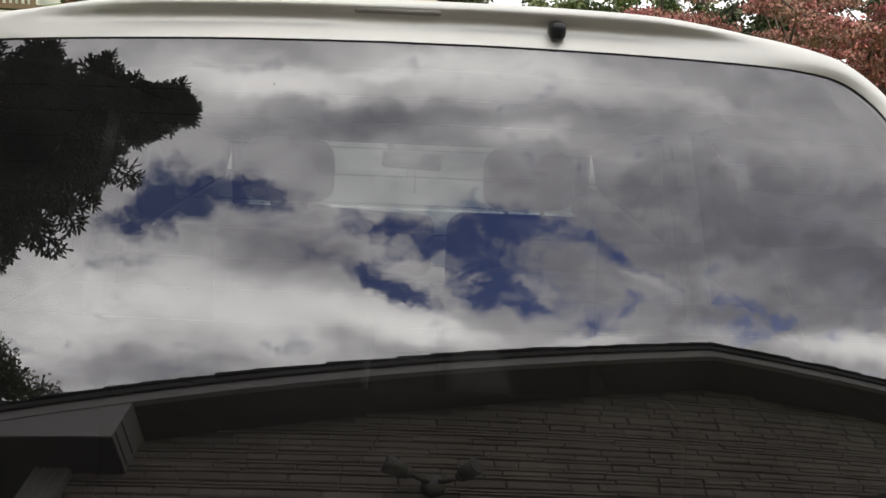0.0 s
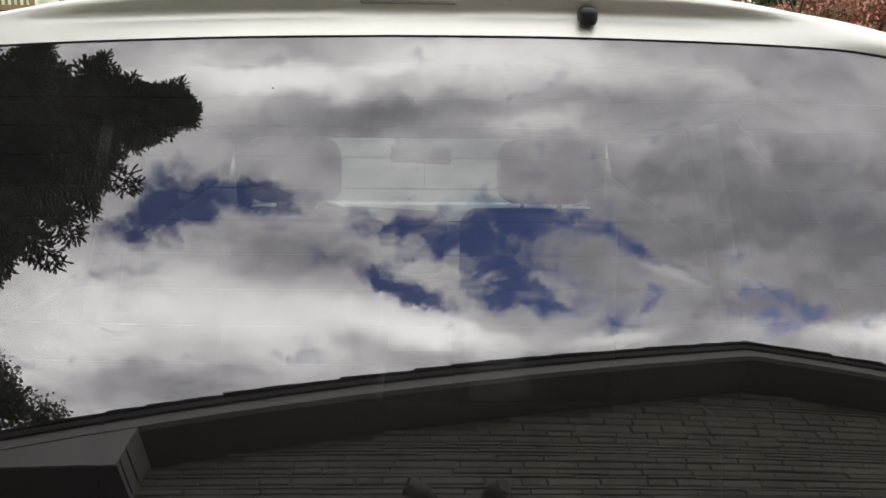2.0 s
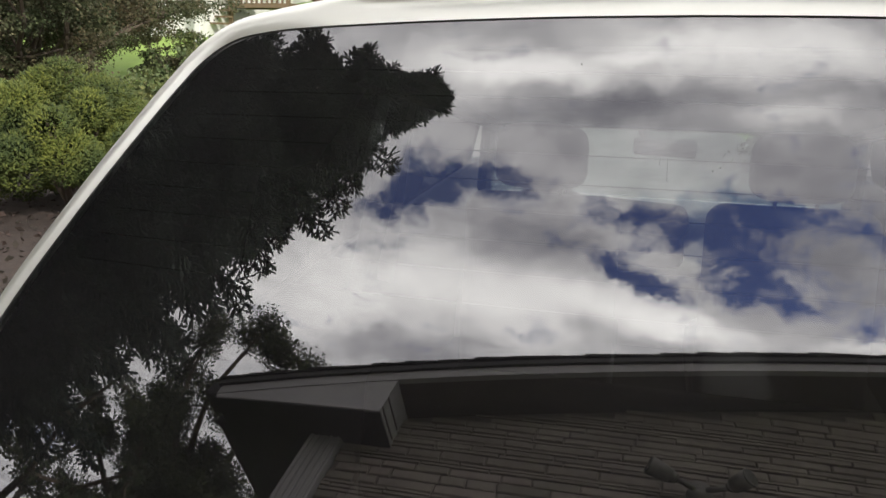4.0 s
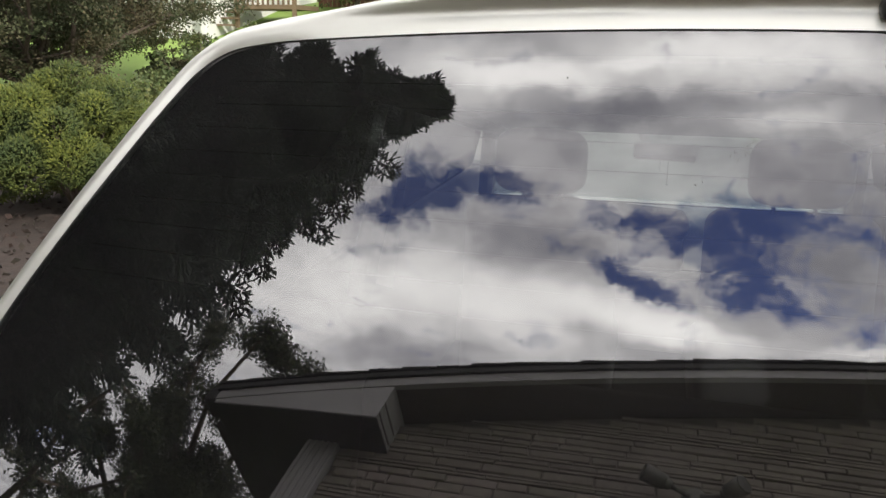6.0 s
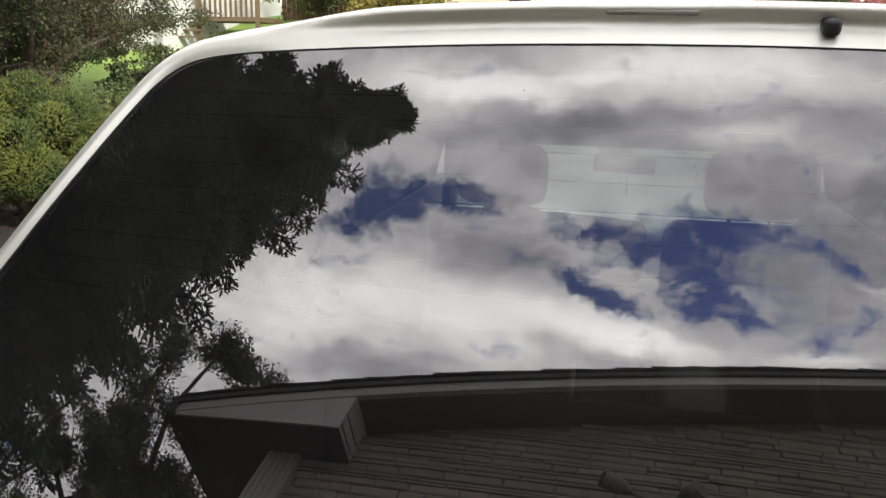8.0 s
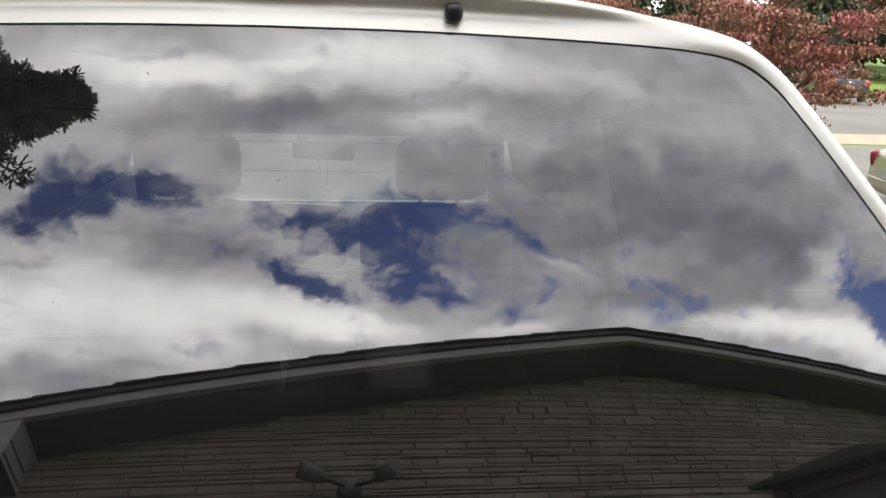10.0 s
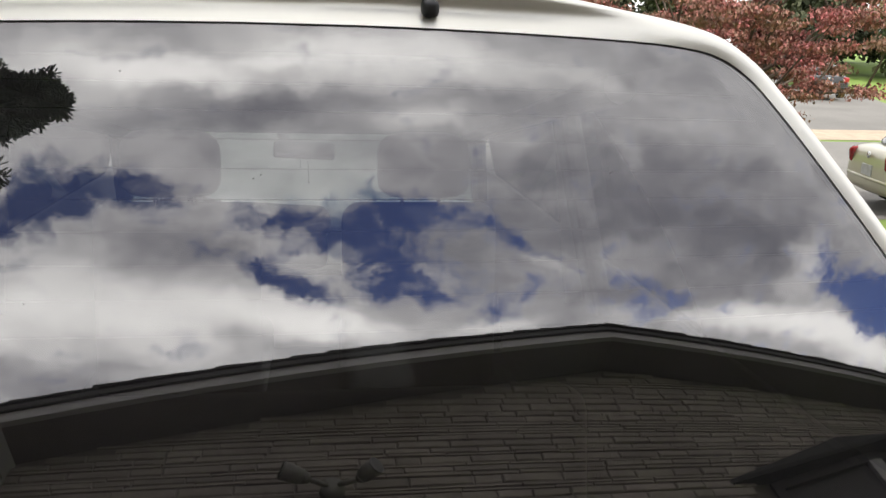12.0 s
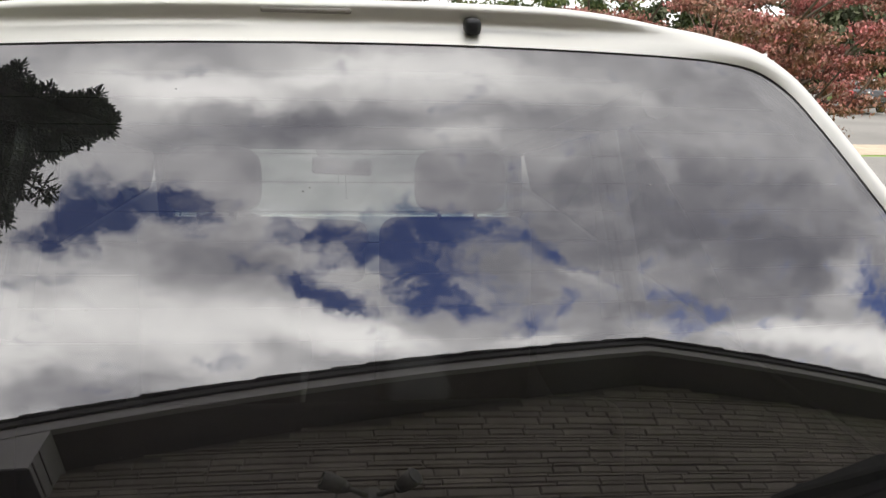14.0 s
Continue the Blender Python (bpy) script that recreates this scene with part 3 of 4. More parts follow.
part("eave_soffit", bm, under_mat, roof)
# closed box at the foot of the rake
ret = part("cornice_return", prism([(-1.98, 2.455), (-1.085, 2.455), (-1.085, rake(-1.085) - 0.110), (-1.98, rake(-1.98) - 0.110)], WALL - 0.02, FACE - 0.004), white_trim, roof, "boxed painted cornice return")
for z in (2.485, 2.55):
    part("seam", box((0.006, 0.19, 0.006), (-1.0835, -0.60, z)), soffit_mat, ret)
# this panel's dark colour carries the shade below the box
part("underside", box((0.90, 0.235, 0.006), (-1.53, -0.626, 2.4505)), under_mat, ret, "cornice underside with its shade put into the colour")
part("gutter_end", box((0.10, 0.14, 0.10), (-2.04, FACE - 0.08, 2.53), 0.02), under_mat, roof, "dark gutter end")
part("gutter", box((0.10, 6.0, 0.09), (-2.05, FACE - 3.2, 2.53), 0.02), under_mat, roof)
# shingle courses along the rake
rng = random.Random(3)
x = LEFT
while x < RIGHT:
    w = 0.155
    a, b = x, min(x + w + 0.03, RIGHT)
    if a < RIDGE[0] < b:
        b = RIDGE[0]
    up = 0.007 + rng.uniform(0, 0.004)
    bm = prism([(a, rake(a) - 0.012), (b, rake(b) - 0.012), (b, rake(b) + (up if a > RIDGE[0] else 0.0)), (a, rake(a) + (0.0 if a > RIDGE[0] else up))], WALL - 1.0, FACE + 0.022 + rng.uniform(-0.004, 0.004))
    part("shingle", bm, shingle, roof)
    x = b if b == RIDGE[0] else x + w

# fluted corner board
corner = tagged(part("corner_board", box((0.17, 0.05, 2.46), (-1.40, WALL + 0.005, 1.23), 0.004), white_trim), "fluted grey painted corner board", "trim", kind="structure")
for i in range(5):
    part("flute", box((0.014, 0.012, 2.44), (-1.465 + 0.033 * i, WALL + 0.034, 1.235), 0.004), white_trim, corner)
tagged(part("wall_side", box((0.2, 6.0, 2.5), (-1.36, WALL - 3.1, 1.25)), mortar), "side wall of the house", "wall", kind="structure")


def stone_block(w, h, d, rng):
    """One split stone with uneven, chamfered face."""
    bm = bmesh.new()
    c = min(w, h) * 0.12
    e = [rng.uniform(-0.3, 0.3) * c for _ in range(8)]
    back = [(0, -d, 0), (w, -d, 0), (w, -d, h), (0, -d, h)]
    mid = [(e[0], 0.0, e[1]), (w + e[2], 0.0, e[3]), (w + e[4], 0.0, h + e[5]), (e[6], 0.0, h + e[7])]
    top = [(c + e[1], d * rng.uniform(.5, 1), c), (w - c, d * rng.uniform(.5, 1), c + e[2]), (w - c + e[3], d * rng.uniform(.5, 1), h - c), (c, d * rng.uniform(.5, 1), h - c)]
    vs = back + mid + top
    fs = [(8, 9, 10, 11)] + [(4 + i, 4 + (i + 1) % 4, 8 + (i + 1) % 4, 8 + i) for i in range(4)] + [(i, (i + 1) % 4, 4 + (i + 1) % 4, 4 + i) for i in range(4)]
    return vs, fs


def stone_facing():
    rng = random.Random(11)
    z, low_v, low_f, upper = 0.0, [], [], 0
    while z < 3.3:
        h = rng.choice((0.018, 0.020, 0.022, 0.034, 0.045, 0.052, 0.058))
        x = -1.31 - rng.uniform(0, 0.2)
        while x < 5.5:
            w = rng.uniform(0.10, 0.27) * (1.6 if h < 0.025 else 1.0)
            x0, x1 = max(x, -1.31), min(x + w, 5.5)
            ok = z + h < min(rake(x0), rake(x1)) - 0.108 and x1 - x0 > 0.05
            ok = ok and not (2.2 < x1 and z < 2.47)
            if ok:
                vs, fs = stone_block(x1 - x0 - 0.005, h - 0.0045, rng.uniform(0.004, 0.011), rng)
                vs = [(a + x0, b + WALL, c + z) for a, b, c in vs]
                if z > 2.36 and -1.3 < x0 < 2.3 and upper < 300:
                    upper += 1
                    mesh_from("stone", vs, fs, stone, wall_house)
                else:
                    k = len(low_v)
                    low_v += vs
                    low_f += [tuple(i + k for i in f) for f in fs]
            x += w
        z += h
    tagged(mesh_from("stones", low_v, low_f, stone, wall_house), kind="stuff")


# bay window with its little roof
bay = thing("bay_window", "bay window with grey frame and dark skirt roof", "window", kind="structure")
plan = [(2.20, WALL), (2.80, -0.50), (4.75, -0.50), (5.35, WALL)]


def along(a, b, z0, z1, inset, thick, mat, name, label="", parent=None):
    (xa, ya), (xb, yb) = a, b
    d = Vector((xb - xa, yb - ya, 0)).normalized()
    nrm = Vector((d.y, -d.x, 0))
    if nrm.y < 0:
        nrm = -nrm
    p = [Vector((xa, ya, 0)) + nrm * inset, Vector((xb, yb, 0)) + nrm * inset, Vector((xb, yb, 0)) + nrm * (inset - thick), Vector((xa, ya, 0)) + nrm * (inset - thick)]
    bm = bmesh.new()
    lo = [bm.verts.new((q.x, q.y, z0)) for q in p]
    hi = [bm.verts.new((q.x, q.y, z1)) for q in p]
    bm.faces.new(lo), bm.faces.new(hi)
    for i in range(4):
        j = (i + 1) % 4
        bm.faces.new((lo[i], lo[j], hi[j], hi[i]))
    return part(name, bm, mat, parent or bay, label)


for a, b in zip(plan, plan[1:]):
    va, vb = Vector(a), Vector(b)
    count = 3 if b[0] - a[0] > 1 else 1
    along(a, b, 0.0, 1.0, 0.0, 0.1, white_trim, "panel")
    along(a, b, 2.30, 2.350, 0.0, 0.1, under_mat, "head")
    for i in range(count):
        p, q = va.lerp(vb, i / count), va.lerp(vb, (i + 1) / count)
        d = (q - p).normalized()
        fr = along(p, p + d * 0.05, 1.0, 2.30, 0.0, 0.08, white_trim if count == 3 else under_mat, "window_frame", "grey painted frame" if count == 3 else "frame jamb in the dark trim colour")
        along(q - d * 0.05, q, 1.0, 2.30, 0.0, 0.08, white_trim, "window_frame")
        # angled sides are panes whose dark reflection is given as plain colour
        pane = along(p + d * 0.05, q - d * 0.05, 1.0, 2.30, -0.03, 0.006, house_pane if count == 3 else under_mat, "pane" if count == 3 else "side_shutter", "glossy window pane" if count == 3 else "angled side pane, its dark reflection put into the colour")
    # dark sheet added behind the panes, so that no room is seen
    along(a, b, 1.0, 2.30, -0.12, 0.02, seal, "dark_blind")
over = [(1.90, WALL - 0.01), (2.92, -0.39), (4.82, -0.39), (5.6, WALL - 0.01)]
bm = bmesh.new()
lo = [bm.verts.new((x, y, 2.352)) for x, y in over]
mi = [bm.verts.new((x, y, 2.376)) for x, y in over]
hi = [bm.verts.new((x, y, z)) for x, y, z in ((2.30, WALL - 0.01, 2.62), (3.0, WALL - 0.01, 2.70), (4.6, WALL - 0.01, 2.70), (5.3, WALL - 0.01, 2.62))]
bm.faces.new(lo)
for r, s in ((lo, mi), (mi, hi)):
    for i in range(3):
        bm.faces.new((r[i], r[i + 1], s[i + 1], s[i]))
part("skirt_roof", bm, shingle, bay, "dark shingled skirt roof")

# twin floodlight on the wall
flood = thing("floodlight", "grey twin floodlight fixed to the stone wall", "lamp", (0.16, WALL + 0.03, 2.40))
part("base_plate", tube((0, -0.02, 0), (0, 0.022, 0), 0.048, 0.042, 20), lamp_metal, flood, "", True)
for a, b, c in (((-0.02, 0.02, 0.0), (-0.085, 0.055, 0.006), (-0.185, 0.095, 0.022)), ((0.02, 0.02, 0.0), (0.095, 0.05, 0.0), (0.155, 0.125, -0.004))):
    part("arm", tube(a, b, 0.011, sides=10), lamp_metal, flood, "", True)
    a, b, c = Vector(a), Vector(b), Vector(c)
    bm = tube(b, b.lerp(c, 0.25), 0.018, 0.030, 20)
    tube(b.lerp(c, 0.25), c, 0.030, 0.038, 20, bm)
    head = part("lamp_head", bm, lamp_metal, flood, "bullet shaped lamp head", True)
    part("lamp_face", tube(c, c + (c - b) * 0.03, 0.034, sides=20), lamp_glass, head, "dark glass face")

# ---- trees and plants ----


def limb(bm, a, b, r0, r1, rng, bends=4, sides=7):
    pts = [Vector(a).lerp(Vector(b), i / bends) for i in range(bends + 1)]
    for i in range(1, bends):
        pts[i] += Vector((rng.uniform(-1, 1), rng.uniform(-1, 1), rng.uniform(-.5, .8))) * (Vector(b) - Vector(a)).length * 0.05
    for i in range(bends):
        tube(pts[i], pts[i + 1], lerp(r0, r1, i / bends), lerp(r0, r1, (i + 1) / bends), sides, bm)
    return pts


def spikes(name, base, way, length, thick, mat, parent, label="", blunt=False):
    """Many needle-clad twigs: slim three-sided cones, or blunt fingers, from arrays of feet and directions."""
    n = len(base)
    way = way / np.linalg.norm(way, axis=1)[:, None]
    ref = np.where(np.abs(way[:, 2:3]) < 0.9, np.array([[0, 0, 1.0]]), np.array([[1.0, 0, 0]]))
    u = np.cross(way, ref)
    u /= np.linalg.norm(u, axis=1)[:, None]
    w = np.cross(way, u)
    mid = base + way * length[:, None] * 0.12
    tip = base + way * length[:, None]
    t = thick[:, None]
    vs = np.stack([mid + u * t, mid - 0.5 * u * t + 0.87 * w * t, mid - 0.5 * u * t - 0.87 * w * t, tip], 1).reshape(-1, 3)
    f = np.array([(3, 1, 0), (3, 2, 1), (3, 0, 2)])
    size = 4
    if blunt:
        ring = [u * t, -0.5 * u * t + 0.87 * w * t, -0.5 * u * t - 0.87 * w * t]
        far_end = base + way * length[:, None] * 0.82
        vs = np.stack([base + 0.5 * r for r in ring] + [far_end + 0.85 * r for r in ring] + [tip], 1).reshape(-1, 3)
        f = np.array([(0, 1, 4), (0, 4, 3), (1, 2, 5), (1, 5, 4), (2, 0, 3), (2, 3, 5), (6, 3, 4), (6, 4, 5), (6, 5, 3)])
        size = 7
    fs = (f[None] + (np.arange(n) * size)[:, None, None]).reshape(-1, 3)
    me = bpy.data.meshes.new(name)
    me.vertices.add(len(vs))
    me.vertices.foreach_set("co", vs.astype(np.float32).ravel())
    me.loops.add(len(fs) * 3)
    me.loops.foreach_set("vertex_index", fs.astype(np.int32).ravel())
    me.polygons.add(len(fs))
    me.polygons.foreach_set("loop_start", np.arange(0, len(fs) * 3, 3, dtype=np.int32))
    me.update(calc_edges=True)
    me.materials.append(mat)
    ob = new(name, me)
    ob.parent = parent
    if label:
        ob["label"] = label
    return ob


def leaves(name, centre, size, mat, parent, rng, label="", droop=0.0):
    """Many small folded leaves round given places."""
    n = len(centre)
    a = rng.normal(size=(n, 3))
    a[:, 2] -= droop
    a /= np.linalg.norm(a, axis=1)[:, None]
    b = np.cross(a, rng.normal(size=(n, 3)))
    b /= np.linalg.norm(b, axis=1)[:, None]
    c = np.cross(a, b)
    s = size * rng.uniform(0.6, 1.3, (n, 1))
    vs = np.stack([centre, centre + a * s * 0.5 + b * s * 0.32 + c * s * 0.08, centre + a * s, centre + a * s * 0.5 - b * s * 0.32 + c * s * 0.08], 1).reshape(-1, 3)
    fs = (np.array([(0, 1, 2), (0, 2, 3)])[None] + (np.arange(n) * 4)[:, None, None]).reshape(-1, 3)
    me = bpy.data.meshes.new(name)
    me.vertices.add(len(vs))
    me.vertices.foreach_set("co", vs.astype(np.float32).ravel())
    me.loops.add(len(fs) * 3)
    me.loops.foreach_set("vertex_index", fs.astype(np.int32).ravel())
    me.polygons.add(len(fs))
    me.polygons.foreach_set("loop_start", np.arange(0, len(fs) * 3, 3, dtype=np.int32))
    me.update(calc_edges=True)
    me.materials.append(mat)
    ob = new(name, me)
    ob.parent = parent
    if label:
        ob["label"] = label
    return ob


def spruce(at, tall, reach, low, lean, seed, label):
    """A spruce: whorls of boughs with side sprays, each clad in blunt finger-like shoots."""
    rng = np.random.default_rng(seed)
    tree = thing("spruce_tree", label, "tree", at)

    def stem(z):
        return np.array([lean[0], lean[1], 0]) * (z / tall) ** 1.5 + np.array([0, 0, z])

    trunk = bmesh.new()
    for k in range(10):
        a, b = tall * k / 10, tall * (k + 1) / 10
        tube(Vector(stem(a)), Vector(stem(b)), 0.26 * (1 - k / 10) + 0.01, 0.26 * (0.9 - k / 10) + 0.01, 12, trunk)
    feet, ways, lens, thick = [], [], [], []
    boughs = bmesh.new()
    z = low
    while z < tall - 0.1:
        grow = 1 + max(0.0, z - 4) * 0.11               # coarser shoots towards the top
        r = reach * (1 - (z / tall) ** 1.85) + 0.14 + 0.20 * smooth01(5.0, 3.0, z)
        wild = smooth01(5.0, 10.0, z)                     # sparser, more uneven boughs higher up
        for k in range(int(rng.integers(15, 19) - 4 * wild)):
            az = rng.uniform(0, math.tau)
            turn = math.degrees(az) - 360 if az > math.pi else math.degrees(az)
            near = -130 < turn < 140
            if not near and k % 2:
                continue
            length = r * (rng.uniform(0.62 - 0.15 * wild, 0.93) if rng.random() < 0.7 else rng.uniform(0.95, 1.22 + 0.22 * wild))
            out = np.array([math.cos(az), math.sin(az), 0])
            side = np.array([-out[1], out[0], 0])
            sag = rng.uniform(0.10, 0.34) * (1 - 0.6 * wild)

            def spine(t):
                return stem(z) + out * length * t + np.array([0, 0, 0.25 * length * t * (1 - t) - sag * length * t + 0.30 * length * max(t - .7, 0)])
            tube(Vector(spine(0)), Vector(spine(0.5)), 0.03, 0.018, 5, boughs)
            tube(Vector(spine(0.5)), Vector(spine(1)), 0.018, 0.006, 5, boughs)
            fine = grow if near else grow * 2.0
            for t in np.linspace(0.12, 1.0, int(4 + 8.5 * length / fine)):
                p = spine(t)
                for s in (-1, 1):
                    spray = (0.36 * length * (1 - t) ** 0.7 * min(1, t * 3) + 0.15) * rng.uniform(0.6, 1.15)
                    d = out * rng.uniform(0.5, 1.1) + side * s * rng.uniform(0.5, 1.0) + np.array([0, 0, rng.uniform(-0.55, 0.15)])
                    d /= np.linalg.norm(d)
                    across = np.cross(d, np.array([0, 0, 1.0]))
                    across /= np.linalg.norm(across)
                    m = max(2, int(spray / (0.055 * fine)))
                    q = np.arange(m).repeat(3)
                    g = rng.normal(size=(3 * m + 2, 3)) * 0.22
                    foot = p + d * spray * (q / m)[:, None]
                    w = d * 0.85 + g[:-2] + across * np.tile((-0.85, 0.85, 0.0), m)[:, None]
                    w[2::3] += np.array([0, 0, -0.5])
                    feet.append(np.vstack([foot, p + d * spray * (1 - 1 / m), p + d * spray * 0.5]))
                    ways.append(np.vstack([w, d + g[-2], d + g[-1]]))
                    lens.append(rng.uniform(0.07, 0.13, 3 * m + 2) * fine)
                    thick.append(rng.uniform(0.011, 0.015, 3 * m + 2) * fine)
        z += rng.uniform(0.20, 0.30) * grow ** 0.7
    part("trunk", trunk, bark, tree)
    tagged(part("boughs", boughs, bark, tree), kind="stuff")
    spikes("crown", np.concatenate(feet), np.concatenate(ways), np.concatenate(lens), np.concatenate(thick), needles, tree, blunt=True)
    return tree


def broadleaf(name, at, tall, spread, mat, seed, label, leaf=0.09, count=26000, low=0.3, droop=0.3, stems=1, fork=7, puff=1.0, flat=0.6):
    """A tree with forked limbs and leaves in uneven clumps at their ends."""
    rng, r2 = np.random.default_rng(seed), random.Random(seed)
    tree = thing(name, label, "tree", at)
    wood = bmesh.new()
    ends = []
    for s in range(stems):
        foot = Vector((r2.uniform(-.1, .1), r2.uniform(-.1, .1), 0)) * (stems > 1)
        crotch = Vector((r2.uniform(-.08, .08) * tall, r2.uniform(-.08, .08) * tall, tall * low))
        limb(wood, foot, crotch, 0.028 * tall / stems ** .5, 0.02 * tall / stems ** .5, r2)
        for k in range(fork):
            az = math.tau * (k + r2.uniform(-.3, .3)) / fork
            rad, up = spread * r2.uniform(0.55, 0.85), tall * r2.uniform(low + 0.15, 0.92)
            end = Vector((math.cos(az) * rad, math.sin(az) * rad, up))
            pts = limb(wood, crotch, end, 0.011 * tall, 0.003 * tall, r2)
            ends += [end, pts[-2], pts[-3]]
            for j in range(4):
                p = pts[r2.randint(1, 4)]
                e2 = p + Vector((r2.uniform(-1, 1), r2.uniform(-1, 1), r2.uniform(-.4, .9))) * spread * 0.38
                limb(wood, p, e2, 0.005 * tall, 0.0015 * tall, r2, 3, 5)
                ends.append(e2)
                ends.append(p.lerp(e2, 0.6))
    c = np.array([tuple(e) for e in ends])
    pick = c[rng.integers(0, len(c), count)]
    offset = rng.normal(size=(count, 3))
    offset *= (rng.uniform(0.15, 1.0, (count, 1)) ** 0.6) / np.linalg.norm(offset, axis=1)[:, None]
    sizes = np.array([r2.uniform(0.10, 0.24) for _ in ends])[rng.integers(0, len(c), count)]
    places = pick + offset * np.array([[spread, spread, spread * flat]]) * puff * sizes[:, None]
    part("trunk", wood, bark, tree)
    leaves("crown", places, leaf, mat, tree, rng, droop=droop)
    return tree


def globe_bush(at, radius, tall, seed):
    """A clipped arborvitae: knobbly domes of upright sprays over a dark core."""
    rng = np.random.default_rng(seed)
    bush = thing("globe_bush", "rounded yellow-green arborvitae bush", "bush", at)
    for k in range(5):
        a = math.tau * k / 5
        part("stem", tube((0, 0, 0), (math.cos(a) * radius * .5, math.sin(a) * radius * .5, tall * .7), 0.03, 0.012, 6), bark, bush)
    feet, ways = [], []
    lumps = []
    for k in range(52):
        d = rng.normal(size=3)
        d[2] = abs(d[2]) * 1.1 - 0.55
        d /= np.linalg.norm(d)
        lumps.append((np.array([d[0] * radius * .84, d[1] * radius * .84, max(tall * .45 + d[2] * tall * .46, 0.12)]), rng.uniform(0.18, 0.30) * radius / .9))
    for c, r in lumps:
        n = 1000
        d = rng.normal(size=(n, 3))
        d /= np.linalg.norm(d, axis=1)[:, None]
        p = c + d * r * rng.uniform(0.7, 1.0, (n, 1))
        keep = p[:, 2] > 0.03
        feet.append(p[keep])
        ways.append((d + np.array([0, 0, 0.5]) + rng.normal(size=(n, 3)) * .7)[keep])
    feet, ways = np.concatenate(feet), np.concatenate(ways)
    spikes("crown", feet, ways, rng.uniform(0.025, 0.055, len(feet)), rng.uniform(0.006, 0.011, len(feet)), bush_leaf, bush)
    return bush


spruce((-4.7, 0.5, 0), 13.3, 1.72, 2.7, (0.0, -0.85), 5, "tall dark green spruce beside the driveway")
broadleaf("oak_tree", (-9.4, -4.4, 0), 8.2, 4.2, oak_leaf, 8, "dark leafy tree behind the house", 0.075, 20000, 0.28, 0.3, 1, 9, 0.5, 0.55)
broadleaf("oak_tree", (-9.6, -8.3, 0), 11.7, 4.8, oak_leaf, 18, "tall dark leafy tree behind the house roof", 0.085, 190000, 0.3, 0.3, 1, 17, 0.66, 0.6)
globe_bush((-5.04, 6.2, 0.0), 0.77, 1.21, 3)
broadleaf("juniper_tree", (-8.2, 9.6, height(-8.2, 9.6) - 0.05), 3.6, 2.9, dark_leaf, 31, "dark spreading juniper with brown patches", 0.042, 90000, 0.22, 0.1, 2, 9, 0.72, 0.5)
broadleaf("juniper_tree", (-11.5, 9.0, height(-11.5, 9.0) - 0.05), 4.2, 2.6, dark_leaf, 32, "dark spreading juniper in the garden bed", 0.055, 70000, 0.2, 0.1, 2, 9, 0.72, 0.55)
broadleaf("juniper_tree", (-11.8, 14.6, height(-11.8, 14.6) - 0.05), 3.9, 2.4, dark_leaf, 39, "tall dark juniper by the white house", 0.05, 70000, 0.2, 0.1, 2, 9, 0.72, 0.55)
broadleaf("shrub", (-7.3, 13.0, height(-7.3, 13.0) - 0.05), 1.3, 0.8, olive_leaf, 33, "small olive green shrub on the lawn edge", 0.06, 9000, 0.15, 0.1, 3)
broadleaf("shrub", (-9.0, 24.0, height(-9, 24) - 0.05), 2.6, 2.2, olive_leaf, 34, "olive green shrub by the fence", 0.10, 9000, 0.15, 0.1, 3)
broadleaf("shrub", (-6.0, 22.0, height(-6, 22) - 0.05), 2.5, 2.0, gold_leaf, 35, "golden autumn shrub by the fence", 0.10, 9000, 0.15, 0.1, 3)
broadleaf("juniper_tree", (-9.8, 12.6, height(-9.8, 12.6) - 0.05), 3.3, 2.7, dark_leaf, 36, "dark juniper before the white house", 0.05, 56000, 0.3, 0.1, 2, 9, 0.68, 0.5)
broadleaf("juniper_tree", (-8.5, 13.3, height(-8.5, 13.3) - 0.05), 1.3, 0.55, dark_leaf, 37, "low dark juniper on the slope", 0.05, 9000, 0.2, 0.1, 2)
broadleaf("shrub", (-5.7, 9.2, height(-5.7, 9.2) - 0.05), 1.25, 0.75, olive_leaf, 38, "small olive green shrub in the bed", 0.05, 11000, 0.15, 0.1, 3)
broadleaf("dogwood_tree", (5.7, 11.5, height(5.7, 11.5) - 0.03), 3.7, 3.0, red_leaf, 41, "red-leaved autumn dogwood with pale limbs", 0.055, 95000, 0.34, 1.3, 2, 11, 0.58, 0.30)
broadleaf("shrub", (2.3, 15.0, height(2.3, 15) - 0.05), 3.0, 1.9, olive_leaf, 42, "green shrub behind the dogwood", 0.09, 12000, 0.15, 0.1, 3)

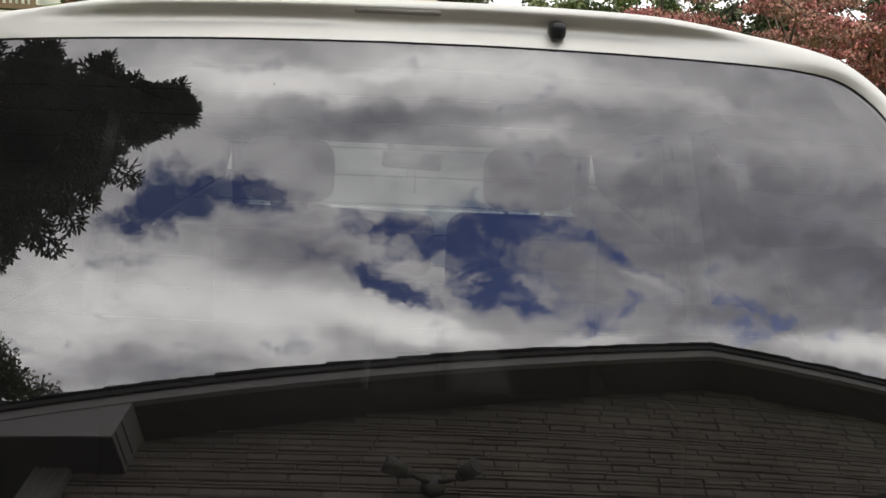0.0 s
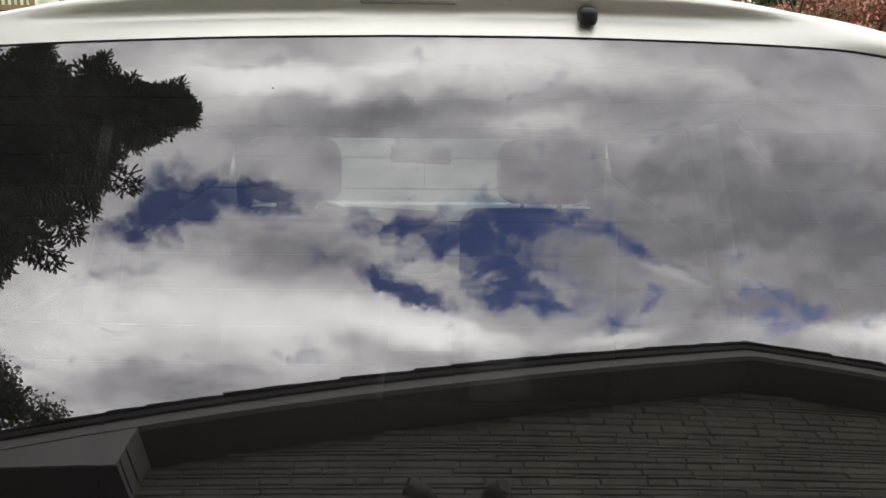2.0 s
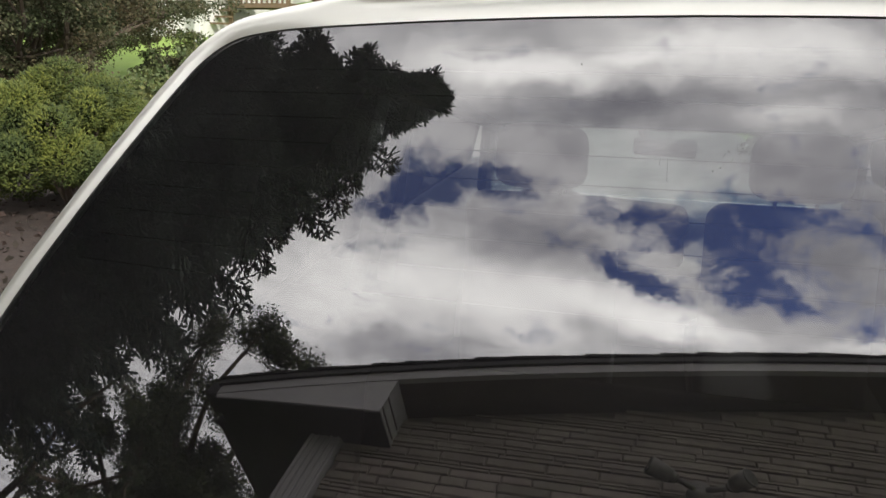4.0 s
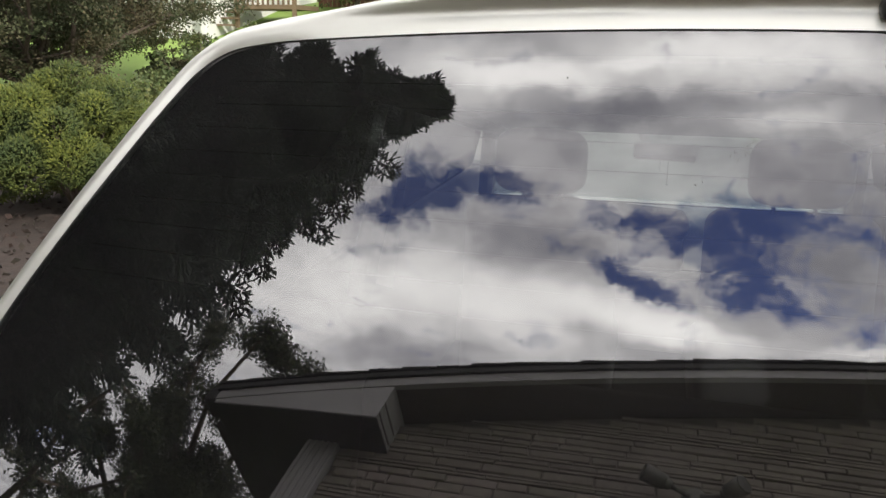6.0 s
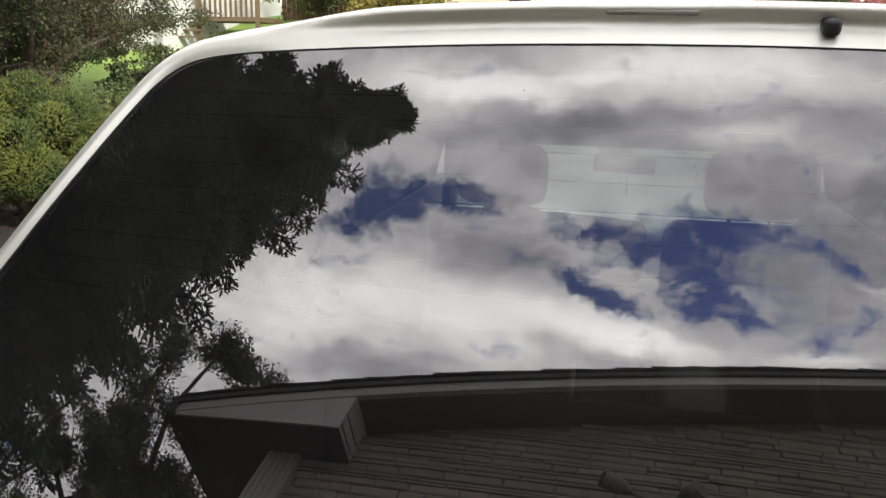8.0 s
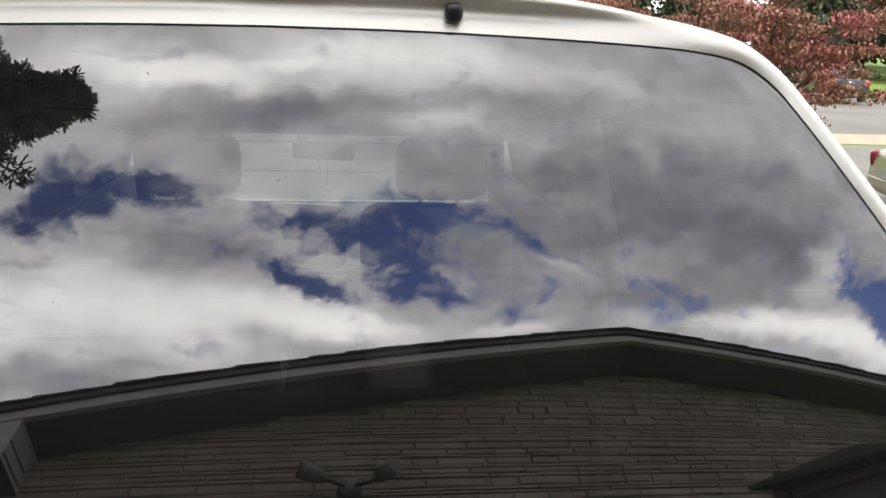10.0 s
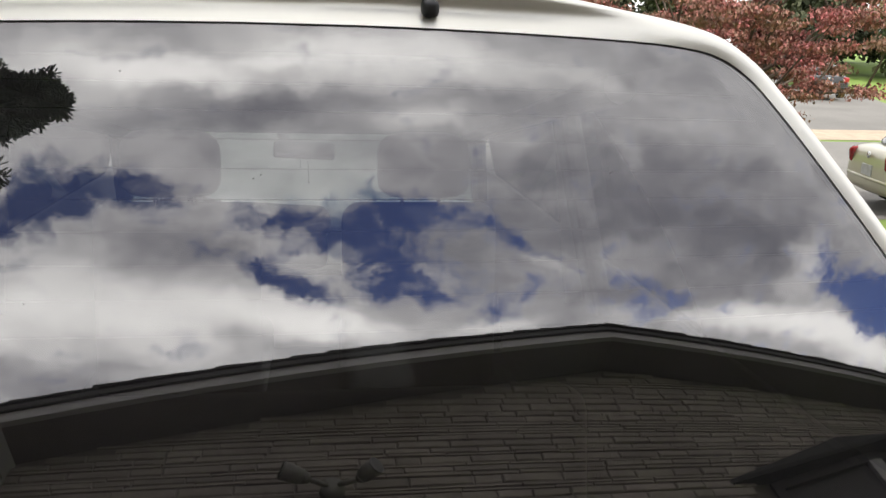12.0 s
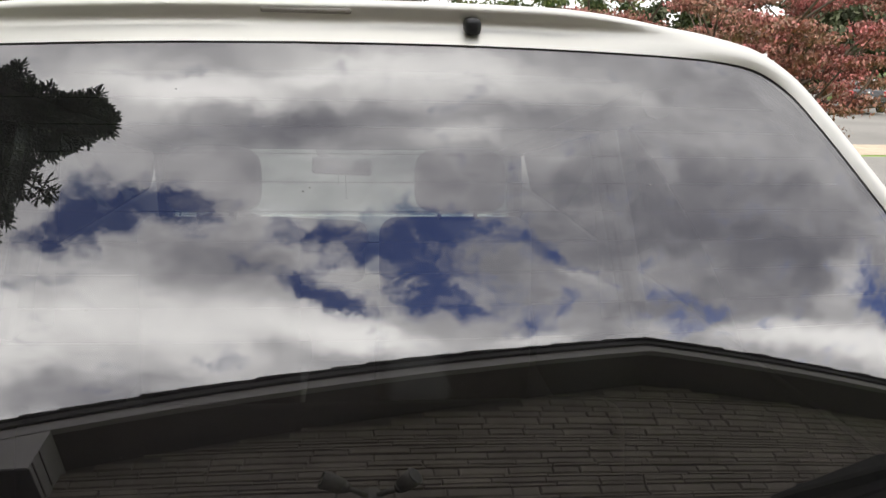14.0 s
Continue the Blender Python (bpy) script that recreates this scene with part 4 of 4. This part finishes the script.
# a belt of trees closes the view beyond the gardens
# the last three are added out of view to darken the car's left pillar
for i, (x, y, tall) in enumerate(((26, 62, 9), (34, 58, 10), (42, 52, 9), (18, 66, 10), (50, 44, 9), (10, 70, 10), (-14, 40, 8), (-24, 36, 9), (-34, 30, 9), (-4, 48, 9), (2, 60, 10), (40, 62, 11), (30, 50, 8), (58, 52, 11), (48, 56, 11), (62, 38, 10), (22, 56, 8), (70, 60, 12), (-40, 44, 11), (-18, 50, 11), (-28, 46, 11), (34, 43, 7), (40, 39, 7), (46, 34, 7), (28, 47, 7), (37, 47, 8), (-13, 3.5, 9), (-15.5, 8, 10), (-19, 4, 11))):
    far_and_shade_tree = broadleaf("far_and_shade_tree", (x, y, height(x, y) - 0.1), tall, tall * 0.55, (oak_leaf, olive_leaf)[i % 2], 60 + i, "leafy green tree of the far belt and the added shade at left", 0.42, 8500, 0.05, 0.2)
    tagged(far_and_shade_tree, group="trees beyond the lawns")

# fallen leaves on the mulch
rng = np.random.default_rng(9)
spots = np.column_stack([rng.uniform(-9, -3.2, 2600), rng.uniform(3.0, 9.0, 2600), np.full(2600, 0.04)])
spots[:, 2] += [height(a, b) for a, b in spots[:, :2]]
litter = leaves("leaf_litter", spots, 0.06, mulch_mat, None, rng)
tagged(litter, "dry brown leaves scattered on the mulch", "leaves", kind="stuff")
# flowers by the lawn
for (x, y), mat, label in (((4.75, 5.55), flower_mat, "yellow flowers at the lawn's edge"), ((4.95, 5.75), pink_mat, "pink flowers at the lawn's edge")):
    fl = thing("flower_clump", label, "flowers", (x, y, height(x, y)))
    q = rng.normal(size=(260, 3)) * np.array([[0.10, 0.10, 0.08]]) + np.array([[0, 0, 0.30]])
    tagged(leaves("petals", q, 0.035, mat, fl, rng), kind="stuff")
    q = rng.normal(size=(300, 3)) * np.array([[0.10, 0.10, 0.09]]) + np.array([[0, 0, 0.14]])
    tagged(leaves("foliage", q, 0.07, olive_leaf, fl, rng), kind="stuff")

# ---- neighbours ----


def house(name, label, x0, x1, y0, y1, wall_h, ridge_h, mat, along_y=True):
    z0 = min(height(x, y) for x in (x0, x1) for y in (y0, y1)) - 0.2
    top = max(height(x, y) for x in (x0, x1) for y in (y0, y1)) + wall_h
    h = thing(name, label, "house", ((x0 + x1) / 2, (y0 + y1) / 2, z0))
    w, d, t = (x1 - x0) / 2, (y1 - y0) / 2, top - z0
    outline = [(-w, 0), (w, 0), (w, t), (0, t + ridge_h), (-w, t)]
    part("wall", prism(outline, -d, d), mat, h)
    for s in (-1, 1):
        part("roof_slope", prism([(0, t + ridge_h + 0.12), (s * (w + 0.4), t - 0.4 * ridge_h / w + 0.12), (s * (w + 0.4), t - 0.4 * ridge_h / w), (0, t + ridge_h)], -d - 0.4, d + 0.4), shingle, h)
        part("rake_board", prism([(0, t + ridge_h + 0.10), (s * (w + 0.38), t - 0.38 * ridge_h / w + 0.10), (s * (w + 0.38), t - 0.38 * ridge_h / w - 0.08), (0, t + ridge_h - 0.08)], -d - 0.46, -d - 0.40), siding, h, "white painted rake board")
    win = part("window", box((1.0, 0.06, 1.2), (0, -d - 0.02, t - 1.2), 0.01), siding, h)
    part("pane", box((0.84, 0.02, 1.04), (0, -d - 0.06, t - 1.2)), dark_paint, win)
    return h


house("neighbour_house", "white house wall behind the junipers", -19.5, -11.5, 20.0, 29.0, 3.0, 2.2, siding)
house("neighbour_house", "cream house gable beyond the shrubs", -8.6, 0.4, 33.0, 42.0, 0.4, 1.5, cream_siding)
# deck with stairs and post
dz = height(-9.6, 21.5)
deck = thing("deck", "weathered wooden deck with railing and white stair rail", "deck", (-10.7, 21.5, dz))
part("floor", box((1.8, 1.6, 0.12), (0.2, 0.4, 0.55)), deck_wood, deck)
for i in range(12):
    part("baluster", box((0.05, 0.05, 0.75), (-0.62 + 0.15 * i, -0.36, 0.98)), deck_wood, deck)
part("rail", box((1.8, 0.09, 0.07), (0.2, -0.36, 1.38)), deck_wood, deck)
for x in (-0.65, 1.05):
    part("post", box((0.10, 0.10, 1.45), (x, -0.36, 0.72)), deck_wood, deck)
part("stair_rail", tube((-0.55, -0.5, 1.30), (-1.05, -1.1, 0.35), 0.05), siding, deck, "white stair rail")
for i in range(3):
    part("step", box((0.8, 0.28, 0.05), (-0.8, -0.6 - 0.26 * i, 0.42 - 0.18 * i)), deck_wood, deck)
post = tagged(part("white_post", box((0.14, 0.14, 3.4), (-11.35, 20.0 - 0.6, height(-11.3, 19.4) + 1.6), 0.01), siding), "white painted porch post", "post")
fence = thing("fence", "low reddish brown board fence", "fence", (-7.5, 25.0, height(-7.5, 25)))
for i in range(30):
    part("board", box((0.14, 0.025, 0.9), (-3 + 0.155 * i, 0, 0.45)), red_wood, fence)
part("top_rail", box((4.8, 0.06, 0.08), (-0.75, -0.03, 0.86)), red_wood, fence)
# kerb
kerb = thing("kerb", "pale concrete kerb along the road", "kerb", kind="structure")
for i in range(30):
    x = -4 + 1.5 * i
    if 12.3 < x < 19.3 or x < 3:
        continue
    part("kerbstone", box((1.48, 0.16, 0.17), (x, 20.3, height(x, 20.3) + 0.06), 0.02), concrete, kerb)


def wheel_at(parent, x, y, r=0.31):
    w = part("wheel", tube((x, y - 0.10, r), (x, y + 0.10, r), r, sides=24), tyre_mat, parent, "", True)
    part("rim", tube((x, y - 0.108, r), (x, y + 0.108, r), r * 0.62, sides=18), chrome, w, "", True)


def sedan(at, turn, mat, label, light=red_lens):
    """A saloon car along +x: lofted body, glasshouse, lamps, plate and wheels."""
    c = thing("sedan", label, "car", at)
    c.rotation_euler = (0, 0, radians(turn))

    def loft(sections, name, mat, lab=""):
        vs, fs = [], []
        for x, half, lo, hi, top in sections:
            ring = [(-half * .93, lo), (-half, lo + .12), (-half, lerp(lo, hi, .62)), (-half * .96, hi - .05), (-half * top, hi), (half * top, hi), (half * .96, hi - .05), (half, lerp(lo, hi, .62)), (half, lo + .12), (half * .93, lo)]
            vs += [(x, y, z) for y, z in ring]
        for s in range(len(sections) - 1):
            for i in range(10):
                j = (i + 1) % 10
                fs.append((s * 10 + i, s * 10 + j, s * 10 + 10 + j, s * 10 + 10 + i))
        fs += [tuple(range(9, -1, -1)), tuple(range(len(vs) - 10, len(vs)))]
        ob = mesh_from(name, vs, fs, mat, c, lab, True)
        mod = ob.modifiers.new("round", "SUBSURF")
        mod.levels = mod.render_levels = 2
        return ob
    loft([(-2.08, .70, .36, .62, .8), (-2.06, .78, .26, .84, .86), (-1.95, .83, .22, .93, .84), (-1.4, .84, .22, .97, .84), (0, .85, .2, .96, .84), (1.2, .84, .22, .92, .84), (1.85, .80, .24, .80, .84), (2.1, .68, .3, .62, .8)], "body", mat)
    loft([(-1.86, .60, .88, .96, .86), (-1.25, .66, .93, 1.28, .82), (-.5, .66, .93, 1.41, .82), (.1, .66, .93, 1.40, .82), (.9, .64, .9, 1.0, .86)], "glasshouse", screen_dark)
    loft([(-1.02, .56, 1.33, 1.37, .9), (-.5, .58, 1.40, 1.44, .9), (.15, .56, 1.39, 1.43, .9)], "roof", mat)
    for s in (-1, 1):
        part("tail_light", box((.16, .26, .24), (-2.0, s * .68, .74), .06, (0, -8, s * -28), segments=3), light, c, "red tail light", True)
        wheel_at(c, -1.3, s * .76)
        wheel_at(c, 1.3, s * .76)
    part("plate", box((.02, .34, .16), (-2.085, 0, .58), .004), plate_mat, c, "pale licence plate")
    part("bumper_strip", box((.05, 1.4, .05), (-2.07, 0, .46), .02), mat, c, "", True)
    bm = tube((-2.075, 0, .80), (-2.09, 0, .80), .05, sides=16)
    part("badge", bm, chrome, c, "small round chrome badge", True)
    return c


screen_dark = material("dark_car_glass", (0.03, 0.035, 0.035), 0.06, coat=0.3)
sedan((10.0, 10.55, height(10.0, 10.55) + 0.012), -13, sedan_paint, "gold four-door saloon parked on the road")
sedan((20.6, 33.0, height(20.6, 33) + 0.03), 75, dark_paint, "black car on the driveway across the road")

stone_facing()
